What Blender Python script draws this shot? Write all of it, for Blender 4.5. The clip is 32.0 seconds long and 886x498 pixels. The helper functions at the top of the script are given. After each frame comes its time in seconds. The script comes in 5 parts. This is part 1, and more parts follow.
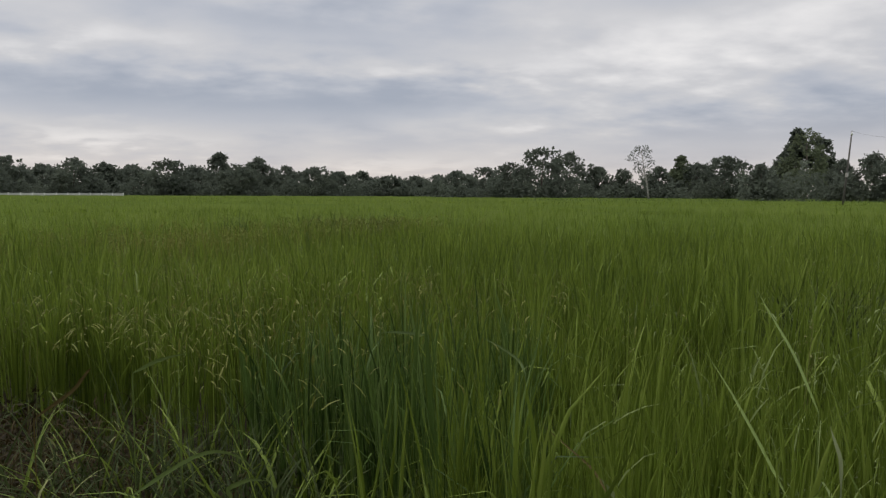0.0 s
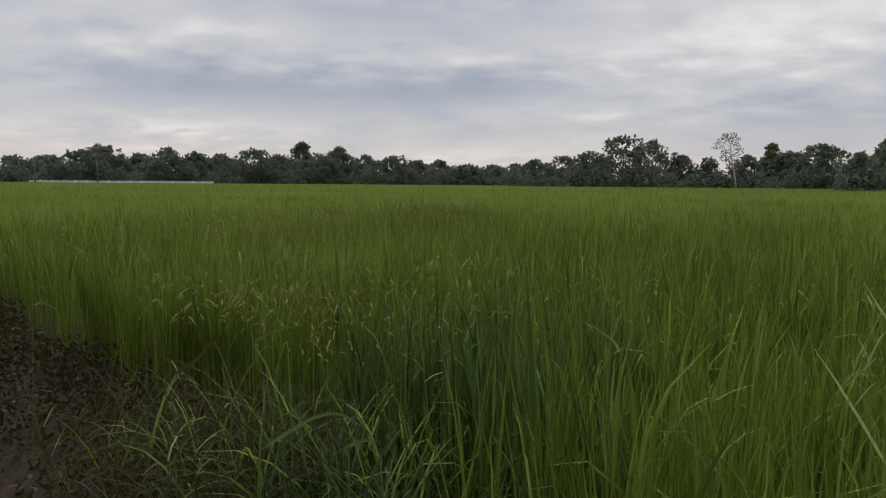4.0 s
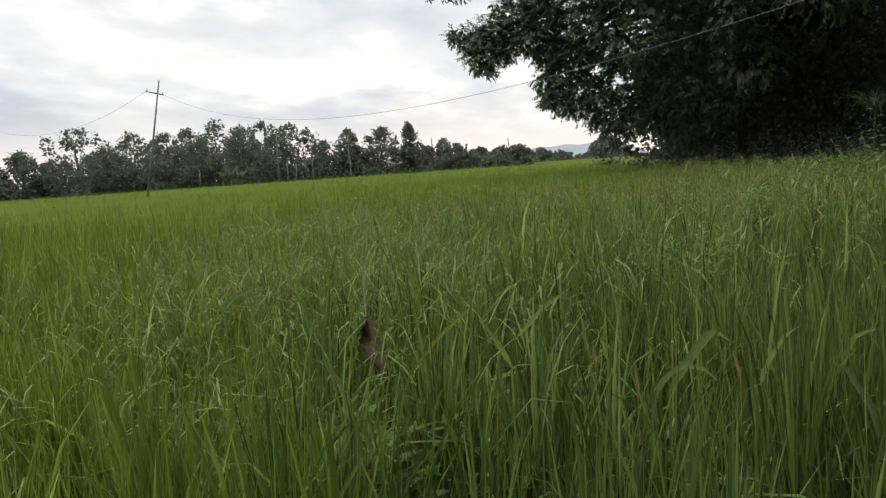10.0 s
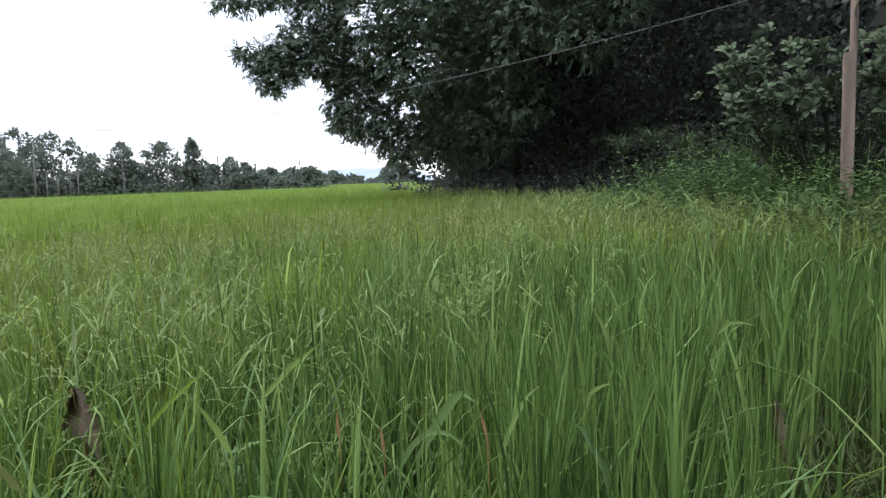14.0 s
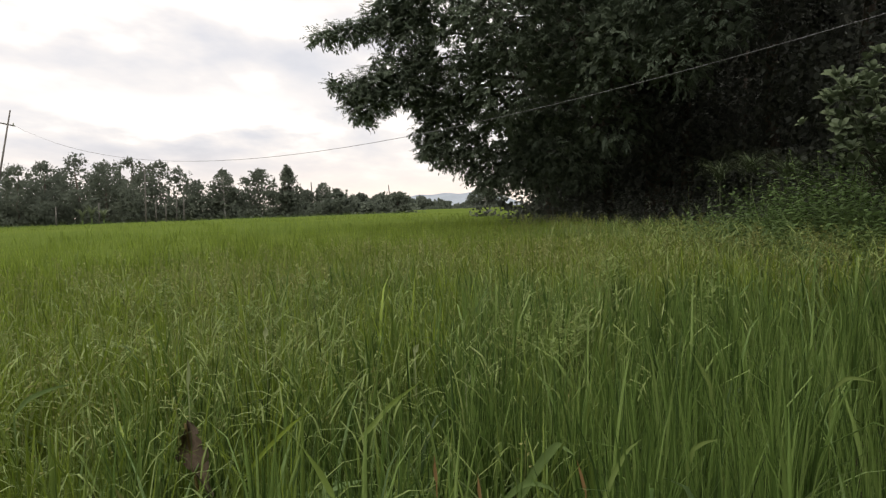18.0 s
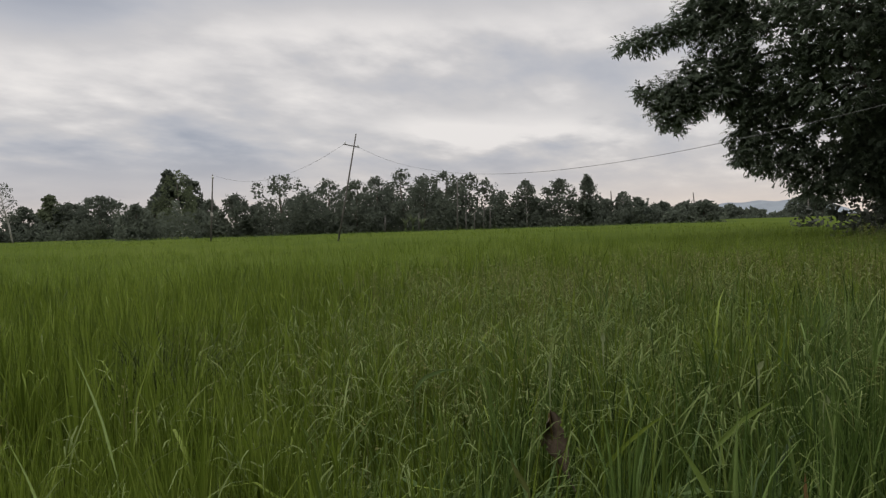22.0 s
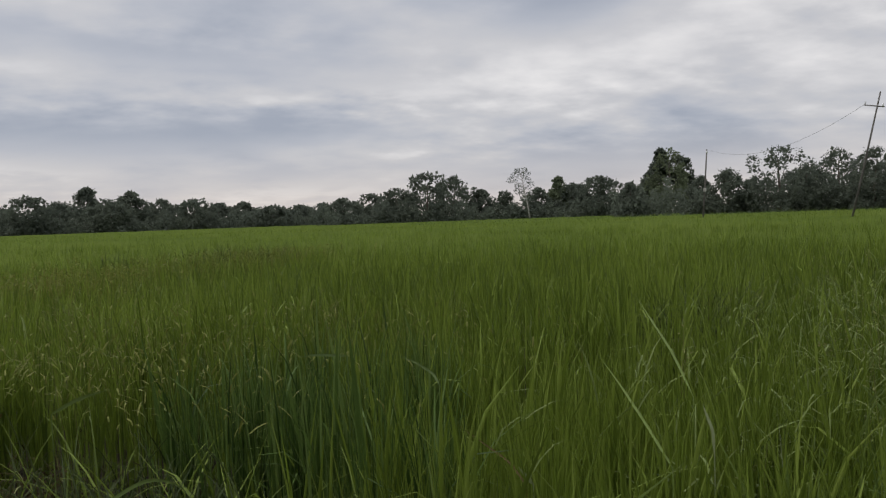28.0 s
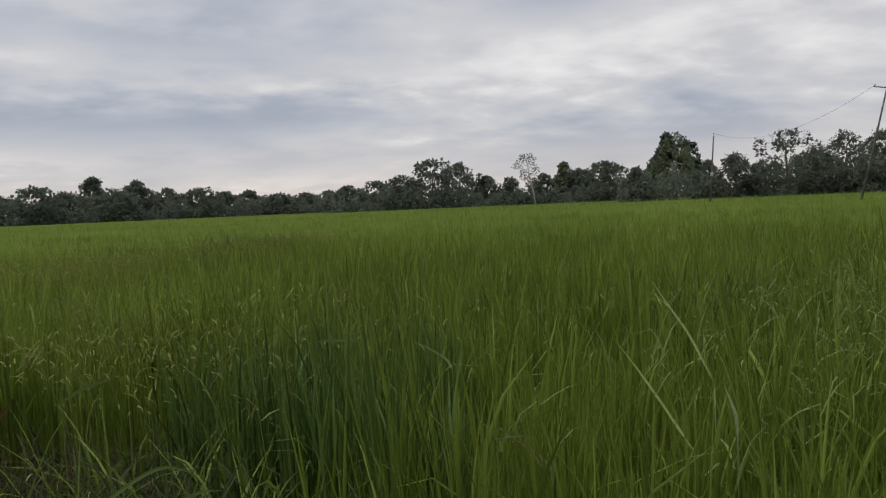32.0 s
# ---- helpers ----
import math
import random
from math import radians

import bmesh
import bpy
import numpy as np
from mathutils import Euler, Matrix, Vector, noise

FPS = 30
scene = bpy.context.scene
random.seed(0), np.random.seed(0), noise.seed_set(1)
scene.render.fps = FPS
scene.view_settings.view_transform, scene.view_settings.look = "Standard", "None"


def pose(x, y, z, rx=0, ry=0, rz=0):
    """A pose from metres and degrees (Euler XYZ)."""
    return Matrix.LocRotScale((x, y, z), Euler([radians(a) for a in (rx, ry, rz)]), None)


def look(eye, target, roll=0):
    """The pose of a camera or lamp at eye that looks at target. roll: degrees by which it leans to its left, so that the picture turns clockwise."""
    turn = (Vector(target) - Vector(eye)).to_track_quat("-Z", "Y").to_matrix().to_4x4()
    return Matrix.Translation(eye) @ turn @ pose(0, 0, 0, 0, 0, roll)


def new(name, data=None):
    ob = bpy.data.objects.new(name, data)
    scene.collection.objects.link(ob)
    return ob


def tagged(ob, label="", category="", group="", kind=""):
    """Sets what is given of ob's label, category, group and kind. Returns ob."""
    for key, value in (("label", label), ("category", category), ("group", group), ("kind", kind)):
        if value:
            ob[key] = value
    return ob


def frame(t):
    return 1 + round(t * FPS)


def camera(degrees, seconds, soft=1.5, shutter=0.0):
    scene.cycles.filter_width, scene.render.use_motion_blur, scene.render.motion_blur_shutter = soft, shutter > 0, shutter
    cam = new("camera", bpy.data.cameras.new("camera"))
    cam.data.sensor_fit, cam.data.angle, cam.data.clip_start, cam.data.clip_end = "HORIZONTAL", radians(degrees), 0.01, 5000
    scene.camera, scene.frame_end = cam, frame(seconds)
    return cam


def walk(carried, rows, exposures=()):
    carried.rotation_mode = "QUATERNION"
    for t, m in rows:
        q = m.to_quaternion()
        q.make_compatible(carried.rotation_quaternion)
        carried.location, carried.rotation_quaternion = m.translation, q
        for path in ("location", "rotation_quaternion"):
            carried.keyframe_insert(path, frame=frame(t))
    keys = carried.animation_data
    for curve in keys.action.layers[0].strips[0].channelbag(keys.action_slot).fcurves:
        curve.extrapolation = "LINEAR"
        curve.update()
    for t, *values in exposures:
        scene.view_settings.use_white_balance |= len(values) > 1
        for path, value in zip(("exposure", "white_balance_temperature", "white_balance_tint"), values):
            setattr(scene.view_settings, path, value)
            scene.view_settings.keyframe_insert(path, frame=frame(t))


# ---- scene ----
cam = camera(65.4, 32.0, 1.25)
PATH = [
    (0, (-0.006, 0.009, 1.499), (-0.615, 9.959, 0.717), 0.26),
    (0.5, (0.002, 0.023, 1.493), (-0.430, 9.982, 0.694), 0.37),
    (1, (0.010, 0.039, 1.488), (-0.272, 9.998, 0.631), 0.63),
    (1.5, (0.010, 0.043, 1.487), (-0.171, 10.003, 0.618), 0.50),
    (2, (0.009, 0.043, 1.488), (-0.220, 9.998, 0.564), 0.01),
    (2.5, (0.001, 0.032, 1.490), (-0.286, 9.982, 0.532), 0.03),
    (3, (-0.022, -0.020, 1.493), (-0.773, 9.906, 0.531), 0.21),
    (3.5, (-0.058, -0.085, 1.486), (-1.805, 9.706, 0.449), 0.58),
    (5.5, (-0.114, -0.113, 1.470), (-0.405, 9.871, 0.992), -2.56),
    (6, (-0.161, -0.127, 1.462), (0.706, 9.821, 0.935), -3.01),
    (6.5, (-0.189, -0.133, 1.453), (1.308, 9.745, 1.028), -3.39),
    (7, (-0.210, -0.102, 1.430), (2.393, 9.537, 0.878), -2.91),
    (7.5, (-0.194, -0.072, 1.413), (3.120, 9.342, 0.790), -2.61),
    (8, (-0.132, -0.054, 1.413), (3.859, 9.094, 0.781), -3.36),
    (8.5, (-0.030, -0.029, 1.419), (5.126, 8.503, 0.626), -2.91),
    (9, (0.084, -0.029, 1.427), (6.290, 7.780, 0.720), -2.38),
    (9.5, (0.189, -0.061, 1.430), (7.590, 6.608, 0.566), -3.33),
    (10, (0.290, -0.093, 1.426), (8.792, 5.037, 0.250), -3.93),
    (10.5, (0.371, -0.121, 1.420), (9.409, 3.954, 0.119), -4.33),
    (11, (0.430, -0.134, 1.419), (9.841, 3.007, 0.172), -4.97),
    (11.5, (0.461, -0.132, 1.428), (9.933, 2.845, 0.239), -5.50),
    (12, (0.467, -0.136, 1.446), (9.990, 2.719, 0.370), -4.04),
    (12.5, (0.484, -0.142, 1.466), (10.020, 2.626, 0.281), -3.06),
    (13, (0.508, -0.145, 1.479), (10.124, 2.396, 0.442), -2.33),
    (13.5, (0.518, -0.149, 1.487), (10.178, 2.231, 0.472), -1.91),
    (15.5, (0.522, -0.148, 1.498), (10.172, 2.303, 0.560), -2.09),
    (16, (0.524, -0.138, 1.521), (10.099, 2.620, 0.676), -2.31),
    (16.5, (0.521, -0.123, 1.544), (9.939, 3.159, 0.819), -2.16),
    (17, (0.513, -0.116, 1.556), (9.791, 3.560, 0.920), -2.10),
    (17.5, (0.504, -0.120, 1.558), (9.802, 3.520, 1.012), -2.23),
    (18, (0.499, -0.124, 1.555), (9.822, 3.440, 0.946), -1.97),
    (18.5, (0.499, -0.126, 1.551), (9.791, 3.513, 0.903), -2.49),
    (19, (0.499, -0.128, 1.549), (9.773, 3.561, 0.926), -2.17),
    (19.5, (0.491, -0.125, 1.550), (9.702, 3.718, 0.917), -2.13),
    (20, (0.467, -0.116, 1.552), (9.582, 3.951, 0.926), -1.80),
    (20.5, (0.423, -0.097, 1.554), (9.204, 4.657, 1.015), -2.16),
    (21, (0.371, -0.070, 1.556), (8.499, 5.725, 0.958), -1.89),
    (21.5, (0.321, -0.051, 1.562), (7.920, 6.429, 1.050), -1.99),
    (22, (0.246, -0.059, 1.577), (7.290, 7.032, 1.239), -1.82),
    (22.5, (0.176, -0.072, 1.592), (6.680, 7.517, 1.265), -1.50),
    (23, (0.156, -0.051, 1.591), (6.375, 7.772, 1.232), -1.37),
    (23.5, (0.136, -0.025, 1.588), (5.803, 8.209, 1.299), -1.18),
    (24, (0.085, -0.017, 1.595), (5.219, 8.558, 1.265), -1.24),
    (24.5, (0.030, -0.052, 1.577), (4.446, 8.914, 1.260), -1.22),
    (25, (-0.013, -0.123, 1.531), (3.493, 9.235, 1.171), -1.23),
    (25.5, (-0.040, -0.158, 1.509), (2.745, 9.440, 1.167), -1.29),
    (26, (-0.062, -0.166, 1.514), (2.005, 9.614, 1.223), -1.00),
    (26.5, (-0.080, -0.176, 1.510), (1.429, 9.704, 1.172), -1.20),
    (28.5, (-0.094, -0.175, 1.496), (0.891, 9.762, 0.973), -1.90),
    (29, (-0.099, -0.157, 1.479), (0.892, 9.772, 0.823), -1.60),
    (29.5, (-0.089, -0.124, 1.466), (1.108, 9.776, 0.724), -1.78),
    (30, (-0.071, -0.101, 1.462), (1.226, 9.785, 0.698), -1.91),
    (30.5, (-0.066, -0.108, 1.464), (1.396, 9.754, 0.679), -1.86),
    (31, (-0.080, -0.124, 1.470), (1.426, 9.736, 0.744), -1.46),
    (31.5, (-0.099, -0.128, 1.481), (1.236, 9.761, 0.830), -2.30),
    (32, (-0.112, -0.128, 1.488), (0.807, 9.810, 0.864), -2.46),
]
EXPOSURES = [  # seconds, stops, kelvin, tint
    (0.0, 0.0, 6700, 11), (8.0, -0.05, 6800, 11), (9.3, 0.15, 7100, 11), (10.0, 0.62, 6900, 9), (10.4, 0.85, 6700, 9), (10.8, 1.15, 6300, 9), (11.5, 1.3, 6000, 10), (13.0, 1.4, 5900, 11), (16.5, 1.35, 6000, 11),
    (17.0, 0.7, 7200, 13), (19.0, 0.65, 7200, 12), (20.5, 0.55, 7200, 11), (21.0, 0.35, 7200, 11), (22.0, -0.05, 6900, 12), (24.0, -0.36, 6600, 12), (26.5, -0.24, 6600, 12), (29.0, 0.0, 6700, 11), (32.0, 0.0, 6700, 11),
]
walk(cam, [(t, look(eye, target, roll)) for t, eye, target, roll in PATH], EXPOSURES)

# ---- sky and light ----
SUN_EL, SUN_AZ = radians(62), radians(-60)
world = bpy.data.worlds.new("overcast_sky")
scene.world = world
world.use_nodes = True
wn, wl = world.node_tree.nodes, world.node_tree.links
wn.clear()


def wnode(kind, **props):
    n = wn.new(kind)
    for k, v in props.items():
        if k == "operation":
            n.operation = v
        elif k == "blend":
            n.blend_type = v
        elif k == "dtype":
            n.data_type = v
    return n


def wmath(op, a, b=None):
    n = wnode("ShaderNodeMath", operation=op)
    for i, v in enumerate((a, b)):
        if v is None:
            continue
        if isinstance(v, (int, float)):
            n.inputs[i].default_value = v
        else:
            wl.new(v, n.inputs[i])
    return n.outputs[0]


def wramp(fac, stops):
    n = wn.new("ShaderNodeValToRGB")
    wl.new(fac, n.inputs[0])
    els = n.color_ramp.elements
    while len(els) < len(stops):
        els.new(0.5)
    for e, (p, c) in zip(els, stops):
        e.position, e.color = p, (*c, 1)
    return n.outputs[0]


def wmix(fac, a, b, blend="MIX"):
    n = wn.new("ShaderNodeMix")
    n.data_type, n.blend_type = "RGBA", blend
    for i, v in ((0, fac), (6, a), (7, b)):
        if isinstance(v, (int, float)):
            n.inputs[i].default_value = v
        elif isinstance(v, tuple):
            n.inputs[i].default_value = (*v, 1)
        else:
            wl.new(v, n.inputs[i])
    return n.outputs[2]


coord = wn.new("ShaderNodeTexCoord")
sep = wn.new("ShaderNodeSeparateXYZ")
wl.new(coord.outputs["Generated"], sep.inputs[0])
height = wmath("MAXIMUM", sep.outputs[2], 0.0)
lift = wmath("ADD", height, 0.2)
comb = wn.new("ShaderNodeCombineXYZ")
wl.new(wmath("DIVIDE", sep.outputs[0], lift), comb.inputs[0])
wl.new(wmath("DIVIDE", sep.outputs[1], lift), comb.inputs[1])
bank = wn.new("ShaderNodeMapping")
bank.inputs["Rotation"].default_value = (0, 0, radians(-20))
bank.inputs["Scale"].default_value = (0.8, 1.0, 1.0)
wl.new(comb.outputs[0], bank.inputs[0])
big = wn.new("ShaderNodeTexNoise")
big.inputs["Scale"].default_value, big.inputs["Detail"].default_value = 1.05, 6.0
big.inputs["Roughness"].default_value, big.inputs["Distortion"].default_value = 0.46, 0.4
wl.new(bank.outputs[0], big.inputs["Vector"])
fine = wn.new("ShaderNodeTexNoise")
fine.inputs["Scale"].default_value, fine.inputs["Detail"].default_value = 4.0, 6.0
fine.inputs["Roughness"].default_value = 0.5
wl.new(bank.outputs[0], fine.inputs["Vector"])
cloud = wmath("ADD", wmath("ADD", wmath("MULTIPLY", big.outputs[0], 0.34), wmath("MULTIPLY", fine.outputs[0], 0.26)), 0.2)
# banks of cloud: bearing, height, half width, half depth in degrees, and how much brighter or darker
BANKS = [
    (-29, 7.4, 12, 1.8, -0.9), (-12, 8.0, 12, 1.9, -0.9), (-31, 4.4, 9, 1.0, 0.9), (-31, 11.8, 9, 2.0, 0.5), (-2, 10.0, 8, 1.3, 0.8),
    (20, 12.0, 16, 3.2, 0.7), (20, 5.2, 12, 1.8, -0.9), (-7, 2.6, 10, 0.9, 0.6), (-15, 13.6, 9, 1.3, -0.6), (33, 16.0, 12, 2.0, 0.4),
    (13, 15.8, 6, 1.4, -0.5), (51, 7.4, 11, 1.8, 1.1), (54, 11.2, 10, 1.3, 0.1), (53, 3.4, 14, 0.8, -0.2), (46, 15.3, 16, 2.4, 0.9), (75, 11.0, 16, 8.0, 0.6),
]
warp = wmath("SUBTRACT", big.outputs[0], 0.5)
ripple = wmath("SUBTRACT", fine.outputs[0], 0.5)
bearing = wmath("ADD", wmath("MULTIPLY", wmath("ARCTAN2", sep.outputs[0], sep.outputs[1]), 57.3), wmath("MULTIPLY", warp, 24.0))
climb = wmath("ADD", wmath("ADD", wmath("MULTIPLY", wmath("ARCSINE", sep.outputs[2]), 57.3), wmath("MULTIPLY", warp, 2.5)), wmath("MULTIPLY", ripple, 4.5))
for at_az, at_el, half_az, half_el, much in BANKS:
    across = wmath("DIVIDE", wmath("SUBTRACT", bearing, at_az), half_az)
    along_z = wmath("DIVIDE", wmath("SUBTRACT", climb, at_el), half_el)
    spread_2 = wmath("ADD", wmath("MULTIPLY", across, across), wmath("MULTIPLY", along_z, along_z))
    cloud = wmath("ADD", cloud, wmath("MULTIPLY", wmath("POWER", 0.3679, spread_2), 0.11 * much))
veil = wramp(cloud, [(0.37, (0.37, 0.415, 0.50)), (0.46, (0.48, 0.515, 0.585)), (0.54, (0.60, 0.615, 0.65)), (0.63, (0.83, 0.835, 0.85))])
low = wramp(height, [(0.0, (0.84, 0.73, 0.64)), (0.05, (0.74, 0.67, 0.63)), (0.16, (0.54, 0.54, 0.58))])
near_edge = wramp(height, [(0.0, (0.8, 0.8, 0.8)), (0.05, (0.35, 0.35, 0.35)), (0.12, (0, 0, 0))])
veil = wmix(near_edge, veil, low)
# an overcast sky is brightest overhead
over = wramp(height, [(0.0, (0.35, 0.35, 0.35)), (0.36, (0.37, 0.37, 0.37)), (0.85, (1.12, 1.12, 1.12))])
veil = wmix(1.0, veil, over, "MULTIPLY")
air = wn.new("ShaderNodeTexSky")
air.sky_type, air.sun_disc, air.sun_elevation, air.sun_rotation = "NISHITA", False, SUN_EL, SUN_AZ
air_bg = wn.new("ShaderNodeBackground")
air_bg.inputs[1].default_value = 0.06
wl.new(air.outputs[0], air_bg.inputs[0])
veil_bg = wn.new("ShaderNodeBackground")
veil_bg.inputs[1].default_value = 2.85
wl.new(veil, veil_bg.inputs[0])
mixer = wn.new("ShaderNodeMixShader")
mixer.inputs[0].default_value = 0.93
wl.new(air_bg.outputs[0], mixer.inputs[1])
wl.new(veil_bg.outputs[0], mixer.inputs[2])
out = wn.new("ShaderNodeOutputWorld")
wl.new(mixer.outputs[0], out.inputs[0])

sun = new("sun", bpy.data.lights.new("sun", "SUN"))
sun.data.energy, sun.data.angle, sun.data.color = 1.0, radians(40), (1.0, 0.95, 0.88)
sun.matrix_world = look((0, 0, 50), (-math.sin(SUN_AZ) * math.cos(SUN_EL) * 50, -math.cos(SUN_AZ) * math.cos(SUN_EL) * 50, 50 - 50 * math.sin(SUN_EL)))


# ---- materials ----
def material(name):
    m = bpy.data.materials.new(name)
    m.use_nodes = True
    return m, m.node_tree.nodes, m.node_tree.links


def leafy(name, colours, rough=0.5, through_light=0.3, patch=0.6, patch_scale=0.35, gloss=0.12):
    """Leaves: a shade for each leaf, broad patches of growth, some light let through."""
    m, n, l = material(name)
    p = n["Principled BSDF"]
    geo = n.new("ShaderNodeNewGeometry")
    ramp = n.new("ShaderNodeValToRGB")
    els = ramp.color_ramp.elements
    while len(els) < len(colours):
        els.new(0.5)
    for i, (e, c) in enumerate(zip(els, colours)):
        e.position, e.color = i / max(1, len(colours) - 1), (*c, 1)
    tex = n.new("ShaderNodeTexNoise")
    tex.inputs["Scale"].default_value, tex.inputs["Detail"].default_value = patch_scale, 4.0
    l.new(geo.outputs["Position"], tex.inputs["Vector"])
    a = n.new("ShaderNodeMath")
    a.operation = "MULTIPLY_ADD"
    l.new(tex.outputs[0], a.inputs[0])
    a.inputs[1].default_value, a.inputs[2].default_value = patch * 2.2, -patch * 1.1 + 0.5 - 0.5 * (1 - patch)
    b = n.new("ShaderNodeMath")
    b.operation = "MULTIPLY_ADD"
    b.use_clamp = True
    l.new(geo.outputs["Random Per Island"], b.inputs[0])
    b.inputs[1].default_value = 1 - patch
    l.new(a.outputs[0], b.inputs[2])
    l.new(b.outputs[0], ramp.inputs[0])
    l.new(ramp.outputs[0], p.inputs["Base Color"])
    p.inputs["Roughness"].default_value = rough
    p.inputs["Specular IOR Level"].default_value = gloss
    t = n.new("ShaderNodeBsdfTranslucent")
    l.new(ramp.outputs[0], t.inputs[0])
    mx = n.new("ShaderNodeMixShader")
    mx.inputs[0].default_value = through_light
    l.new(p.outputs[0], mx.inputs[1])
    l.new(t.outputs[0], mx.inputs[2])
    l.new(mx.outputs[0], n["Material Output"].inputs[0])
    return m


def rough_stuff(name, dark, light, scale=6.0, rough=0.85, bump=0.4, stretch=(1, 1, 1), metal=0.0):
    """Soil, bark, concrete, timber: two colours mixed by grain, with relief."""
    m, n, l = material(name)
    p = n["Principled BSDF"]
    geo = n.new("ShaderNodeNewGeometry")
    mp = n.new("ShaderNodeMapping")
    mp.inputs["Scale"].default_value = stretch
    l.new(geo.outputs["Position"], mp.inputs[0])
    tex = n.new("ShaderNodeTexNoise")
    tex.inputs["Scale"].default_value, tex.inputs["Detail"].default_value, tex.inputs["Roughness"].default_value = scale, 8.0, 0.65
    l.new(mp.outputs[0], tex.inputs["Vector"])
    ramp = n.new("ShaderNodeValToRGB")
    ramp.color_ramp.elements[0].position, ramp.color_ramp.elements[0].color = 0.3, (*dark, 1)
    ramp.color_ramp.elements[1].position, ramp.color_ramp.elements[1].color = 0.7, (*light, 1)
    l.new(tex.outputs[0], ramp.inputs[0])
    l.new(ramp.outputs[0], p.inputs["Base Color"])
    bp = n.new("ShaderNodeBump")
    bp.inputs["Strength"].default_value = bump
    l.new(tex.outputs[0], bp.inputs["Height"])
    l.new(bp.outputs[0], p.inputs["Normal"])
    p.inputs["Roughness"].default_value, p.inputs["Metallic"].default_value = rough, metal
    p.inputs["Specular IOR Level"].default_value = 0.12
    return m


RICE = leafy("rice_leaf", [(0.046, 0.072, 0.013), (0.103, 0.148, 0.02), (0.17, 0.234, 0.032), (0.245, 0.31, 0.06)], 0.5, 0.36, 0.3, 0.45, 0.18)
# mean tone of the far rice, shade between its blades put into the colour
SHADED_CANOPY = leafy("shaded_rice_canopy", [(0.054, 0.08, 0.017), (0.071, 0.098, 0.021), (0.09, 0.117, 0.026)], 0.9, 0.1, 0.9, 0.12, 0.0)
WEED = leafy("weed_leaf", [(0.06, 0.105, 0.032), (0.108, 0.165, 0.052), (0.178, 0.228, 0.09)], 0.5, 0.3)
YELLOW_WEED = leafy("yellow_weed_leaf", [(0.10, 0.12, 0.025), (0.15, 0.165, 0.035), (0.21, 0.21, 0.055)], 0.6, 0.3)
SEED = leafy("seed_head", [(0.11, 0.14, 0.04), (0.16, 0.175, 0.055), (0.22, 0.21, 0.08)], 0.7, 0.3)
DRY = leafy("dry_leaf", [(0.05, 0.037, 0.013), (0.09, 0.068, 0.022), (0.16, 0.125, 0.045)], 0.7, 0.25)
# darker than tree_leaf: the thicket's shade is put into the leaf colour
SHADE_LEAF = leafy("shade_thicket_leaf", [(0.046, 0.05, 0.042), (0.064, 0.07, 0.057), (0.09, 0.098, 0.078)], 0.65, 0.15, 0.4, 0.5, 0.1)
TREE_LEAF = leafy("tree_leaf", [(0.074, 0.098, 0.067), (0.104, 0.134, 0.092), (0.145, 0.176, 0.122)], 0.6, 0.4, 0.4, 0.5, 0.15)
# far foliage, paled towards grey so the colour carries the distance haze
HAZED_LEAF = leafy("hazed_tree_leaf", [(0.076, 0.09, 0.072), (0.097, 0.113, 0.086), (0.118, 0.136, 0.1)], 0.7, 0.48, 0.6, 0.15, 0.04)
FAR_PALE = leafy("pale_tree_leaf", [(0.082, 0.1, 0.06), (0.105, 0.126, 0.072), (0.128, 0.15, 0.086)], 0.6, 0.36, 0.5, 0.15, 0.04)
WEED_BROAD = leafy("edge_weed_leaf", [(0.04, 0.07, 0.022), (0.064, 0.104, 0.033), (0.1, 0.148, 0.052)], 0.5, 0.3, 0.4, 0.8)
BUSH_LEAF = leafy("bush_leaf", [(0.047, 0.066, 0.034), (0.07, 0.094, 0.048), (0.105, 0.132, 0.07)], 0.55, 0.2, 0.3, 0.8, 0.15)
TANGLE = leafy("tangled_weed_leaf", [(0.09, 0.13, 0.036), (0.145, 0.19, 0.056), (0.2, 0.248, 0.088)], 0.55, 0.3)
PALE_TIP = leafy("pale_tip", [(0.15, 0.19, 0.08), (0.22, 0.26, 0.12), (0.3, 0.33, 0.19)], 0.6, 0.2)
# bluish lush stand, with near shade also put into its darker colour
LUSH_SHADE = leafy("lush_shade_rice_leaf", [(0.02, 0.038, 0.01), (0.064, 0.112, 0.024), (0.116, 0.182, 0.042), (0.188, 0.258, 0.078)], 0.5, 0.34, 0.18, 0.3, 0.18)
RUST = leafy("rusty_herb", [(0.02, 0.015, 0.006), (0.038, 0.028, 0.01), (0.085, 0.062, 0.02)], 0.7, 0.25)
TURF = leafy("bank_turf", [(0.022, 0.036, 0.01), (0.042, 0.06, 0.016), (0.075, 0.095, 0.03)], 0.6, 0.25)
TAN_SEED = leafy("tan_seed_head", [(0.15, 0.172, 0.058), (0.2, 0.222, 0.082), (0.27, 0.274, 0.12)], 0.7, 0.3)
# lighter copy of rice_leaf: brightness put into colour, also for pale single leaves
PALE_LIT_RICE = leafy("pale_lit_rice_leaf", [(0.06, 0.095, 0.02), (0.12, 0.175, 0.036), (0.19, 0.25, 0.06)], 0.5, 0.36, 0.3, 0.6, 0.15)
RUSTY_TIP = leafy("rusty_tip", [(0.17, 0.1, 0.045), (0.24, 0.15, 0.065), (0.31, 0.2, 0.09)], 0.7, 0.25)
BARK = rough_stuff("bark", (0.05, 0.04, 0.03), (0.13, 0.11, 0.09), 9, 0.9, 0.6, (1, 1, 0.25))
